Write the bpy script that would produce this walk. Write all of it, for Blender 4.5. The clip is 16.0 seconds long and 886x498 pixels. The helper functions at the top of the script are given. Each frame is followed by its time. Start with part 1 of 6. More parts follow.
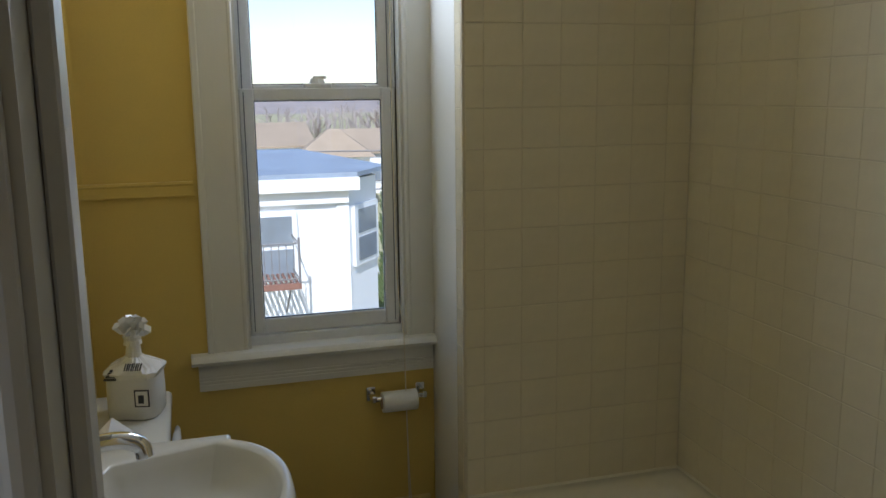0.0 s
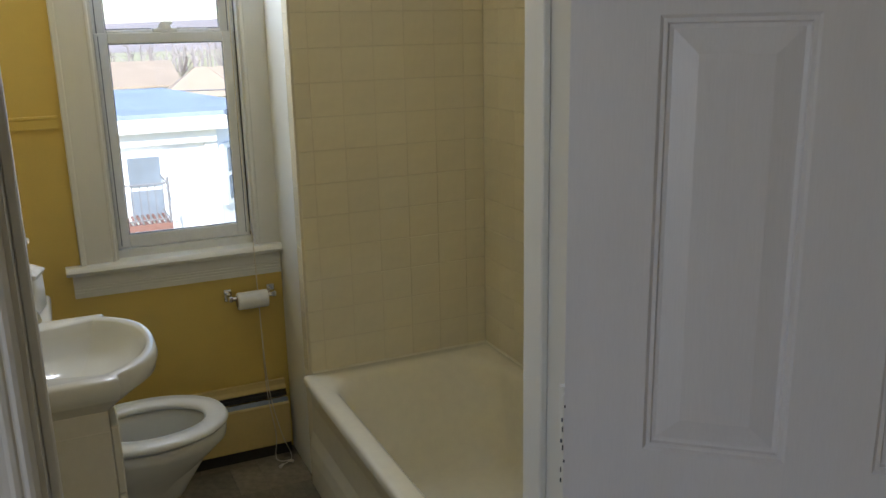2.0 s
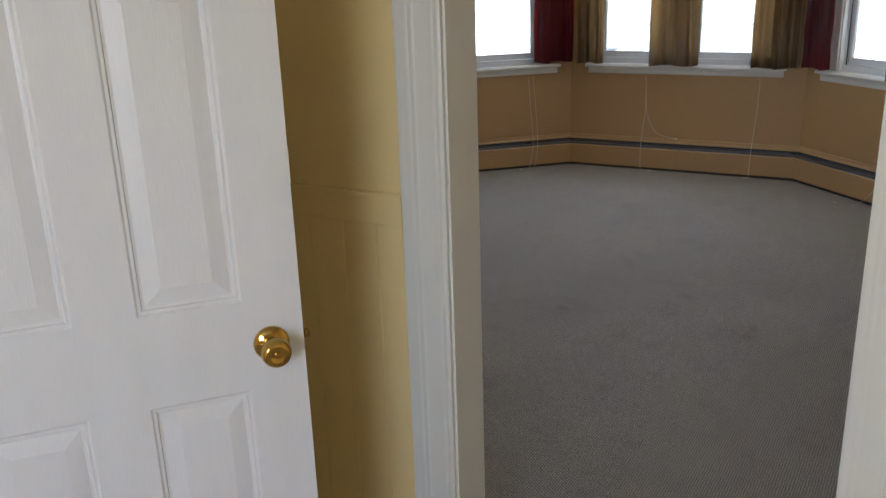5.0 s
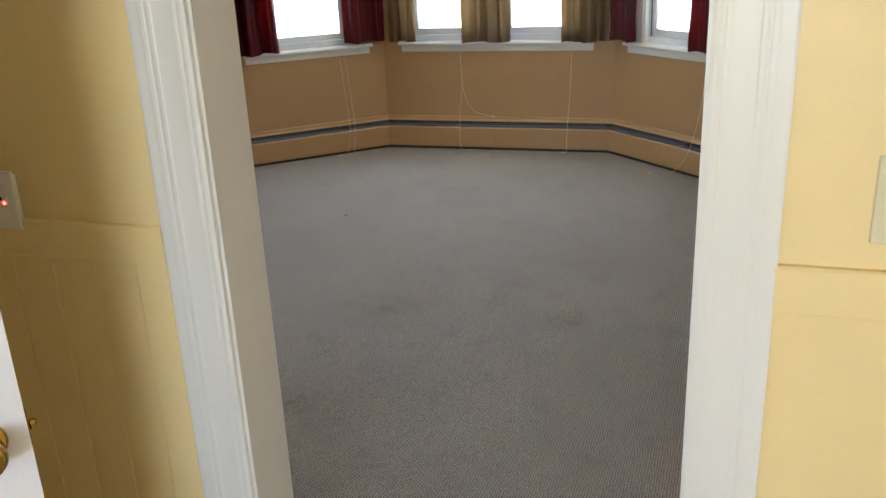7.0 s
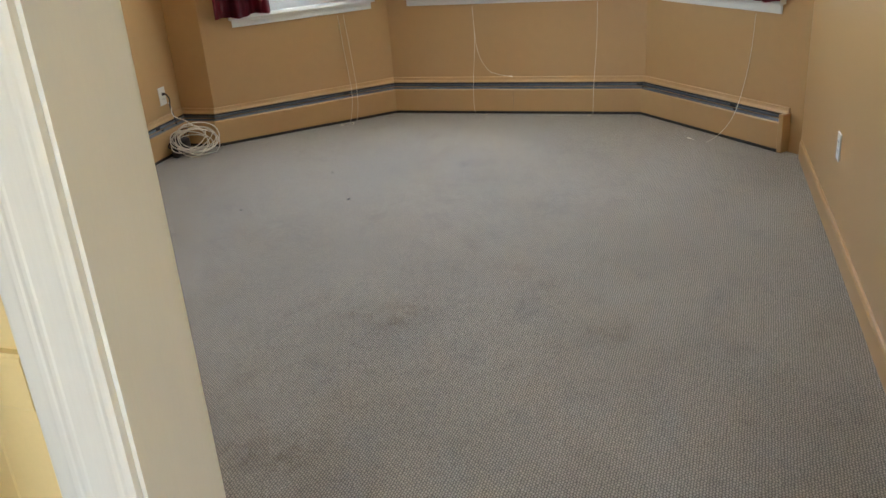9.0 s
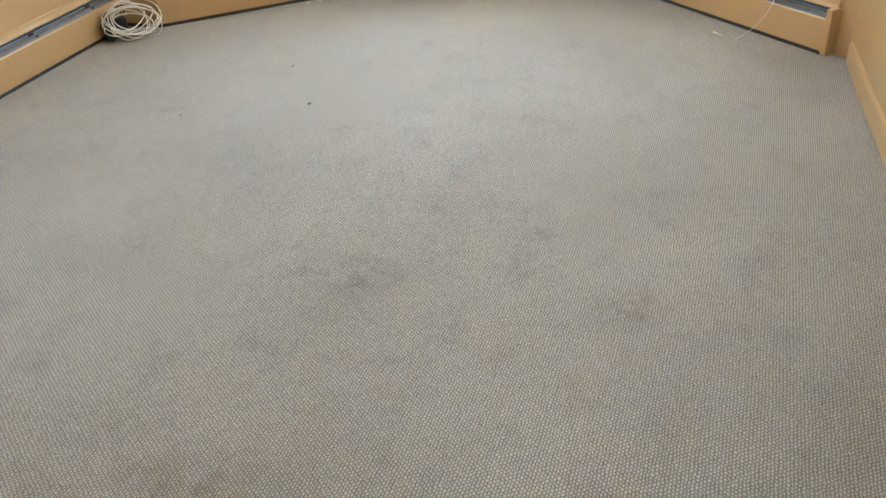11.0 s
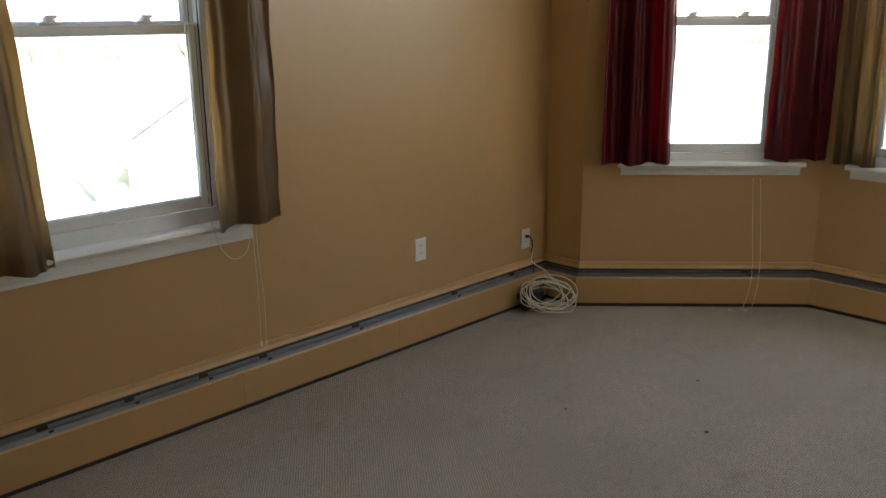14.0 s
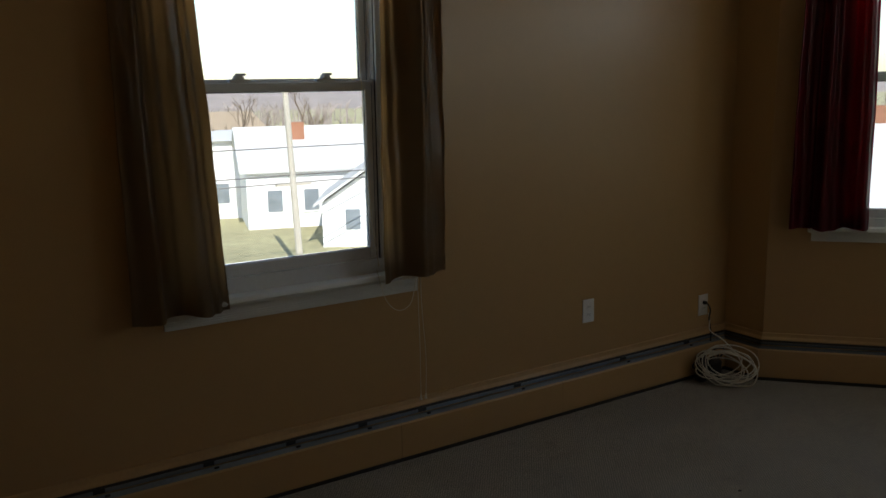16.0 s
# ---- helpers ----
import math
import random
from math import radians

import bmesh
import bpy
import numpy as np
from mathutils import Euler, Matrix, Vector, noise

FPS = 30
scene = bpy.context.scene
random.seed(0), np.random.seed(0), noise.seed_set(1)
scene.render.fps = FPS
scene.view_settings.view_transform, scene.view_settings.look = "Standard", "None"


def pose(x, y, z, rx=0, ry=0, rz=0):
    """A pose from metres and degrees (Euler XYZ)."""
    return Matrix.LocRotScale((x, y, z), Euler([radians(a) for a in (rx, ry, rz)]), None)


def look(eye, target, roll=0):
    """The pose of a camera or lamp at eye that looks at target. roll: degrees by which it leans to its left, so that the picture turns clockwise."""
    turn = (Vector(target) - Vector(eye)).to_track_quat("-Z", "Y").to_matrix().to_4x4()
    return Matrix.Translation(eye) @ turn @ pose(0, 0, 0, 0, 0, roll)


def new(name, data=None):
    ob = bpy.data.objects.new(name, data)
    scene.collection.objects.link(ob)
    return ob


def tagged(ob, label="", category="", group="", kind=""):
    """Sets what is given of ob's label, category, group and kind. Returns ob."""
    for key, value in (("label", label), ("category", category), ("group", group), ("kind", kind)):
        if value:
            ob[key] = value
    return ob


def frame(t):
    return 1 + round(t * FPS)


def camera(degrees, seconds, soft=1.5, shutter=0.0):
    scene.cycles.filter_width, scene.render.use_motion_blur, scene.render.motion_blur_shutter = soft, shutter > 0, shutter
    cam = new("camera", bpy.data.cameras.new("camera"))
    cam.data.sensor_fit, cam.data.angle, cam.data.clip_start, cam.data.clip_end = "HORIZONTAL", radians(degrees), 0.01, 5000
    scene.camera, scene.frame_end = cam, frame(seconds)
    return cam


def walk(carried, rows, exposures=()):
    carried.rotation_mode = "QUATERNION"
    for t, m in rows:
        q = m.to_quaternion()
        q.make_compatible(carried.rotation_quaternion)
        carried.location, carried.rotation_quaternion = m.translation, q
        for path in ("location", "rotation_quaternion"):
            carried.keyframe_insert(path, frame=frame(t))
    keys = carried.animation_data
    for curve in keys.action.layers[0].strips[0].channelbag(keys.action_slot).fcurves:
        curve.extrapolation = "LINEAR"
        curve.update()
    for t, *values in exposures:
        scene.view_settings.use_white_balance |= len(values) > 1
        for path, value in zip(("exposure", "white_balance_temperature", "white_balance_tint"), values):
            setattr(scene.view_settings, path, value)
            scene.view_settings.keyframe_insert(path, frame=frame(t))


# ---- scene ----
# ---- camera and walk ----
cam = camera(54.39, 16.0)
PATH = [
    (0.0, 0.000, 0.000, 1.546, 79.59, 0.65, -16.46),
    (0.5, -0.046, -0.145, 1.545, 78.59, -0.04, -16.09),
    (1.0, -0.081, -0.285, 1.562, 77.46, 1.37, -16.86),
    (1.5, -0.049, -0.406, 1.572, 76.15, 1.12, -21.06),
    (2.0, -0.021, -0.540, 1.569, 75.29, 1.15, -24.64),
    (2.5, -0.029, -0.661, 1.569, 73.79, 2.34, -24.97),
    (3.0, -0.069, -0.751, 1.565, 73.01, 1.89, -28.93),
    (3.5, -0.135, -0.851, 1.574, 72.70, 2.99, -32.30),
    (4.0, -0.141, -0.955, 1.581, 71.60, 1.87, -41.68),
    (4.5, -0.116, -1.008, 1.558, 72.20, 1.25, -53.02),
    (7.0, 0.230, -0.967, 1.564, 70.22, 2.44, -73.04),
    (7.5, 0.387, -0.954, 1.564, 71.09, 2.07, -72.78),
    (8.0, 0.549, -0.921, 1.552, 70.93, 2.56, -72.01),
    (8.5, 0.681, -0.846, 1.556, 69.11, 3.63, -71.96),
    (11.0, 1.557, -0.570, 1.502, 57.60, 2.82, -73.21),
    (11.5, 1.658, -0.578, 1.500, 58.66, 1.70, -62.59),
    (12.0, 1.752, -0.525, 1.499, 60.48, 3.01, -52.19),
    (12.5, 1.811, -0.459, 1.519, 63.48, 1.77, -49.80),
    (13.0, 1.834, -0.382, 1.555, 67.94, 1.46, -49.77),
    (13.5, 1.863, -0.342, 1.586, 72.31, 0.30, -49.43),
    (14.0, 1.913, -0.390, 1.610, 74.95, 0.46, -44.25),
    (14.5, 1.968, -0.422, 1.602, 78.01, 0.31, -39.39),
    (15.0, 2.001, -0.433, 1.596, 79.36, -0.43, -37.37),
    (15.5, 2.033, -0.426, 1.583, 79.71, -0.13, -32.65),
    (16.0, 2.002, -0.391, 1.568, 79.32, 0.94, -32.05),
]
EXPOSURES = [
    (0.0, 0.48, 5700, 15), (1.0, 1.22, 5700, 15), (2.0, 1.22, 5800, 15), (3.5, 1.88, 5850, 14), (4.0, 2.25, 5900, 14), (4.7, 2.58, 5850, 14),
    (7.0, 3.44, 5950, 12), (8.5, 3.62, 6100, 11), (11.0, 4.56, 5950, 7), (12.5, 4.56, 6150, 7), (13.2, 4.25, 6400, 8),
    (14.0, 2.75, 6550, 9), (15.0, 1.05, 6600, 9), (16.0, 0.68, 6600, 9),
]
walk(cam, [(r[0], pose(*r[1:])) for r in PATH], EXPOSURES)

# ---- world and large lights ----
world = bpy.data.worlds.new("sky")
scene.world = world
world.use_nodes = True
wn = world.node_tree
sky = wn.nodes.new("ShaderNodeTexSky")
sky.sky_type = "NISHITA"
sky.sun_disc = False
sky.sun_elevation = radians(42)
sky.sun_rotation = radians(195)
sky.air_density = 1.0
sky.dust_density = 0.6
wn.links.new(sky.outputs["Color"], wn.nodes["Background"].inputs["Color"])
wn.nodes["Background"].inputs["Strength"].default_value = 0.15
sun_data = bpy.data.lights.new("sun", "SUN")
sun_data.energy = 4.0
sun_data.angle = radians(0.53)
sun_data.color = (1.0, 0.95, 0.88)
sun = new("sun", sun_data)
sun.matrix_basis = look((0, 0, 30), (0.22 * 30, 0.74 * 30, 30 - 0.67 * 30))
# daylight in the opening of the hall's own window, behind the start of the walk
lamp_data = bpy.data.lights.new("hall_window_daylight", "AREA")
lamp_data.shape, lamp_data.size, lamp_data.size_y = "RECTANGLE", 1.1, 1.3
lamp_data.energy = 4.7
lamp_data.color = (0.88, 0.93, 1.0)
hall_lamp = new("hall_window_daylight", lamp_data)
hall_lamp.matrix_basis = look((-2.56, -1.10, 1.55), (0, -1.10, 1.55))


def window_daylight(name, m, a, z, w, h, power, color=(0.95, 0.97, 0.96)):
    """Sky light in the upper part of a window's opening, facing into the room."""
    d = bpy.data.lights.new(name, "AREA")
    d.shape, d.size, d.size_y, d.energy, d.color = "RECTANGLE", w, h, power, color
    ob = new(name, d)
    ob.matrix_basis = m @ Matrix.Translation((a, 0.032, z)) @ Matrix.Rotation(radians(-90), 4, "X")
    return ob


# ---- materials ----
def material(name):
    m = bpy.data.materials.new(name)
    m.use_nodes = True
    nt = m.node_tree
    return m, nt, nt.nodes["Principled BSDF"]


def node(nt, kind, **values):
    n = nt.nodes.new(kind)
    for key, value in values.items():
        n.inputs[key].default_value = value
    return n


def surface(name, color, rough=0.5, metal=0.0, vary=0.08, scale=6.0, fine=120.0, bump=0.05, rough_vary=0.05, spec=0.5, stretch=(1, 1, 1), dist=0.002, sheen=0.0, piece=0.0):
    """A surface whose colour and gloss drift at two scales, with a fine relief."""
    m, nt, bsdf = material(name)
    co = nt.nodes.new("ShaderNodeTexCoord")
    mp = nt.nodes.new("ShaderNodeMapping")
    mp.inputs["Scale"].default_value = stretch
    nt.links.new(co.outputs["Object"], mp.inputs["Vector"])
    big = node(nt, "ShaderNodeTexNoise", Scale=scale, Detail=2.5, Roughness=0.5)
    small = node(nt, "ShaderNodeTexNoise", Scale=fine, Detail=3.0, Roughness=0.55)
    for n in (big, small):
        nt.links.new(mp.outputs["Vector"], n.inputs["Vector"])
    ramp = nt.nodes.new("ShaderNodeMapRange")
    ramp.inputs["From Min"].default_value, ramp.inputs["From Max"].default_value = 0.15, 0.85
    ramp.inputs["To Min"].default_value, ramp.inputs["To Max"].default_value = 1 - vary, 1 + vary
    nt.links.new(big.outputs["Fac"], ramp.inputs["Value"])
    ramp2 = nt.nodes.new("ShaderNodeMapRange")
    ramp2.inputs["From Min"].default_value, ramp2.inputs["From Max"].default_value = 0.3, 0.7
    ramp2.inputs["To Min"].default_value, ramp2.inputs["To Max"].default_value = 1 - vary * 0.6, 1 + vary * 0.6
    nt.links.new(small.outputs["Fac"], ramp2.inputs["Value"])
    mul = nt.nodes.new("ShaderNodeMath")
    mul.operation = "MULTIPLY"
    nt.links.new(ramp.outputs["Result"], mul.inputs[0])
    nt.links.new(ramp2.outputs["Result"], mul.inputs[1])
    last = mul.outputs[0]
    if piece:
        info = nt.nodes.new("ShaderNodeObjectInfo")
        pr = nt.nodes.new("ShaderNodeMapRange")
        pr.inputs["To Min"].default_value, pr.inputs["To Max"].default_value = 1 - piece, 1 + piece
        nt.links.new(info.outputs["Random"], pr.inputs["Value"])
        m3 = nt.nodes.new("ShaderNodeMath")
        m3.operation = "MULTIPLY"
        nt.links.new(last, m3.inputs[0])
        nt.links.new(pr.outputs["Result"], m3.inputs[1])
        last = m3.outputs[0]
    mix = nt.nodes.new("ShaderNodeVectorMath")
    mix.operation = "SCALE"
    mix.inputs[0].default_value = color
    nt.links.new(last, mix.inputs["Scale"])
    nt.links.new(mix.outputs["Vector"], bsdf.inputs["Base Color"])
    rr = nt.nodes.new("ShaderNodeMapRange")
    rr.inputs["To Min"].default_value, rr.inputs["To Max"].default_value = max(0.02, rough - rough_vary), min(1, rough + rough_vary)
    nt.links.new(big.outputs["Fac"], rr.inputs["Value"])
    nt.links.new(rr.outputs["Result"], bsdf.inputs["Roughness"])
    bsdf.inputs["Metallic"].default_value = metal
    bsdf.inputs["Specular IOR Level"].default_value = spec
    if sheen:
        bsdf.inputs["Sheen Weight"].default_value = sheen
    if bump:
        bp = node(nt, "ShaderNodeBump", Strength=bump, Distance=dist)
        nt.links.new(small.outputs["Fac"], bp.inputs["Height"])
        nt.links.new(bp.outputs["Normal"], bsdf.inputs["Normal"])
    return m


M_HALL = surface("hall_yellow_paint", (0.85, 0.665, 0.325), 0.42, vary=0.02, scale=14, fine=160, bump=0.12)
M_BATH = surface("bath_yellow_paint", (0.74, 0.55, 0.145), 0.45, vary=0.025, scale=14, fine=150, bump=0.1)
M_BED = surface("tan_eggshell_paint", (0.49, 0.303, 0.127), 0.32, vary=0.025, scale=16, fine=190, bump=0.08, rough_vary=0.02, spec=0.7)
M_TRIM = surface("white_gloss_trim_paint", (0.78, 0.77, 0.72), 0.36, vary=0.015, scale=7, fine=60, bump=0.04, stretch=(4, 4, 0.5), dist=0.001)
M_DOOR = surface("white_door_paint", (0.78, 0.78, 0.805), 0.37, vary=0.03, scale=4, fine=90, bump=0.28, stretch=(5, 5, 0.35), dist=0.0012)
M_VINYL = surface("white_vinyl", (0.78, 0.79, 0.80), 0.37, vary=0.04, scale=9, fine=80, bump=0.02)
M_CEIL = surface("ceiling_white", (0.78, 0.77, 0.74), 0.8, vary=0.04, scale=2, fine=120, bump=0.2)
M_TILE = surface("glazed_wall_tile", (0.75, 0.685, 0.51), 0.13, vary=0.03, scale=8, fine=40, bump=0.03, rough_vary=0.05, piece=0.02)
M_GROUT = surface("tile_grout", (0.63, 0.565, 0.42), 0.5, vary=0.06, scale=5, fine=220, bump=0.3)
M_PORC = surface("white_porcelain", (0.74, 0.73, 0.675), 0.12, vary=0.02, scale=5, fine=30, bump=0.0, rough_vary=0.04)
M_TUB = surface("tub_enamel", (0.79, 0.75, 0.62), 0.14, vary=0.04, scale=3, fine=30, bump=0.0, rough_vary=0.05)
M_SEAT = surface("toilet_seat_plastic", (0.76, 0.75, 0.70), 0.19, vary=0.02, scale=6, fine=40, bump=0.0)
M_LAM = surface("white_laminate", (0.76, 0.75, 0.71), 0.37, vary=0.03, scale=6, fine=60, bump=0.03)
M_CHROME = surface("chrome", (0.75, 0.76, 0.78), 0.1, metal=1.0, vary=0.05, scale=10, fine=60, bump=0.0, rough_vary=0.05)
M_BRASS = surface("polished_brass", (0.50, 0.32, 0.085), 0.08, metal=1.0, vary=0.08, scale=30, fine=90, bump=0.0, rough_vary=0.06)
M_STEEL = surface("grey_galvanised_steel", (0.20, 0.23, 0.26), 0.40, metal=0.5, vary=0.15, scale=6, fine=60, bump=0.03)
# Dark small parts; also the painted shade in the heaters' open gaps.
M_DARK = surface("dark_parts_and_gap_shade", (0.035, 0.032, 0.03), 0.6, vary=0.3, scale=12, fine=80, bump=0.05)
M_BLACK = surface("black_plastic", (0.02, 0.02, 0.022), 0.4, vary=0.2, scale=20, fine=90, bump=0.02)
M_PAPER = surface("white_tissue_paper", (0.82, 0.81, 0.78), 0.95, vary=0.03, scale=20, fine=240, bump=0.3)
M_PRINT = surface("dark_printed_ink", (0.05, 0.05, 0.06), 0.6, vary=0.1, bump=0.0)
M_CARD = surface("brown_cardboard", (0.30, 0.21, 0.12), 0.9, vary=0.1, bump=0.1)
M_FOIL = surface("white_ribbon_foil", (0.86, 0.85, 0.82), 0.19, vary=0.04, scale=20, fine=60, bump=0.0)
M_PLATE = surface("white_plastic_plate", (0.80, 0.79, 0.75), 0.37, vary=0.02, bump=0.0)
M_IVORY = surface("ivory_plastic_plate", (0.70, 0.63, 0.43), 0.37, vary=0.03, bump=0.0)
M_CORD = surface("white_nylon_cord", (0.74, 0.68, 0.55), 0.8, vary=0.08, scale=40, fine=400, bump=0.2)
M_CABLE = surface("white_network_cable", (0.76, 0.72, 0.62), 0.45, vary=0.08, scale=15, fine=90, bump=0.0)
M_BATHHEAT = surface("yellow_heater_enamel", (0.74, 0.58, 0.24), 0.4, vary=0.05, scale=6, fine=90, bump=0.04)
M_VTILE = surface("grey_brown_vinyl_tile", (0.185, 0.158, 0.110), 0.42, vary=0.35, scale=9, fine=45, bump=0.06, piece=0.30)
M_VJOINT = surface("dark_floor_joint", (0.15, 0.13, 0.095), 0.7, vary=0.2, bump=0.1)
M_HALLFLOOR = surface("hall_vinyl_floor", (0.34, 0.29, 0.22), 0.4, vary=0.15, scale=5, fine=40, bump=0.05)
def satin(name, color, glow, rough, spec):
    """Satin cloth: a principled sheet that lets a little daylight through."""
    m = surface(name, color, rough, vary=0.14, scale=7, fine=26, bump=0.5, stretch=(1, 1, 0.45), spec=spec, dist=0.006, rough_vary=0.03)
    nt = m.node_tree
    tl = nt.nodes.new("ShaderNodeBsdfTranslucent")
    tl.inputs["Color"].default_value = (*glow, 1)
    mx = nt.nodes.new("ShaderNodeMixShader")
    mx.inputs["Fac"].default_value = 0.5
    nt.links.new(nt.nodes["Principled BSDF"].outputs["BSDF"], mx.inputs[1])
    nt.links.new(tl.outputs["BSDF"], mx.inputs[2])
    nt.links.new(mx.outputs["Shader"], nt.nodes["Material Output"].inputs["Surface"])
    return m


M_GOLD = satin("taupe_gold_satin", (0.125, 0.083, 0.042), (0.72, 0.53, 0.31), 0.33, 0.9)
M_RED = satin("dark_red_satin", (0.105, 0.004, 0.010), (0.44, 0.013, 0.055), 0.33, 0.6)
M_SIDING = surface("white_house_paint", (0.80, 0.80, 0.80), 0.6, vary=0.04, scale=1.2, fine=20, bump=0.1)
M_ROOFBLUE = surface("blue_grey_flat_roof", (0.27, 0.32, 0.39), 0.7, vary=0.25, scale=0.7, fine=12, bump=0.1)
M_ROOFTAN = surface("tan_roof_shingle", (0.36, 0.28, 0.20), 0.85, vary=0.15, scale=0.8, fine=9, bump=0.3)
M_ROOFLIGHT = surface("pale_grey_roof_shingle", (0.56, 0.56, 0.56), 0.8, vary=0.08, scale=0.8, fine=9, bump=0.2)
M_STEELDARK = surface("dull_grey_steel", (0.10, 0.11, 0.12), 0.5, metal=0.4, vary=0.15, scale=6, fine=60, bump=0.03)
M_LIP = surface("tan_painted_wood_strip", (0.52, 0.33, 0.15), 0.5, vary=0.08, scale=5, fine=60, bump=0.1)
M_ROOFGREY = surface("grey_roof_shingle", (0.24, 0.23, 0.22), 0.85, vary=0.15, scale=0.8, fine=9, bump=0.3)
M_BRICK = surface("red_brick", (0.33, 0.15, 0.09), 0.85, vary=0.2, scale=3, fine=14, bump=0.3)
M_WINDARK = surface("dark_window_glass", (0.22, 0.25, 0.28), 0.08, vary=0.2, scale=1.5, fine=6, bump=0.0)
M_RUST = surface("rust_brown_iron", (0.22, 0.11, 0.08), 0.7, vary=0.2, bump=0.1)
M_IRON = surface("black_iron", (0.20, 0.19, 0.19), 0.5, vary=0.1, bump=0.0)
M_GRASS = surface("winter_grass", (0.38, 0.35, 0.20), 0.95, vary=0.30, scale=0.12, fine=2.0, bump=0.4, dist=0.03)
M_ROAD = surface("asphalt", (0.06, 0.06, 0.062), 0.9, vary=0.15, scale=0.4, fine=9, bump=0.2)
M_BARK = surface("grey_bark", (0.16, 0.12, 0.09), 0.9, vary=0.2, scale=3, fine=20, bump=0.3)
# Brown paled to greyish pink: the haze of distance is in the colour.
M_WOODS = surface("bare_woods_hazed", (0.33, 0.28, 0.255), 0.95, vary=0.25, scale=0.08, fine=0.7, bump=0.3)
M_THUJA = surface("dark_evergreen", (0.11, 0.15, 0.055), 0.8, vary=0.35, scale=3, fine=20, bump=0.3)
M_POLE = surface("weathered_pole_wood", (0.48, 0.44, 0.38), 0.85, vary=0.15, scale=2, fine=25, bump=0.2)


def glass_material():
    m, nt, bsdf = material("window_glass")
    out = nt.nodes["Material Output"]
    tr = nt.nodes.new("ShaderNodeBsdfTransparent")
    tr.inputs["Color"].default_value = (0.93, 0.95, 0.95, 1)
    gl = nt.nodes.new("ShaderNodeBsdfGlossy")
    gl.inputs["Roughness"].default_value = 0.02
    lw = node(nt, "ShaderNodeLayerWeight", Blend=0.5)
    pw = nt.nodes.new("ShaderNodeMath")
    pw.operation = "POWER"
    pw.inputs[1].default_value = 5.0
    nt.links.new(lw.outputs["Facing"], pw.inputs[0])
    fr = nt.nodes.new("ShaderNodeMapRange")
    fr.inputs["To Min"].default_value, fr.inputs["To Max"].default_value = 0.035, 0.9
    nt.links.new(pw.outputs[0], fr.inputs["Value"])
    mx = nt.nodes.new("ShaderNodeMixShader")
    nt.links.new(fr.outputs["Result"], mx.inputs["Fac"])
    nt.links.new(tr.outputs["BSDF"], mx.inputs[1])
    nt.links.new(gl.outputs["BSDF"], mx.inputs[2])
    nt.links.new(mx.outputs["Shader"], out.inputs["Surface"])
    return m


def mirror_material():
    m, nt, bsdf = material("mirror_silver")
    bsdf.inputs["Metallic"].default_value = 1.0
    bsdf.inputs["Roughness"].default_value = 0.02
    bsdf.inputs["Base Color"].default_value = (0.9, 0.92, 0.91, 1)
    return m


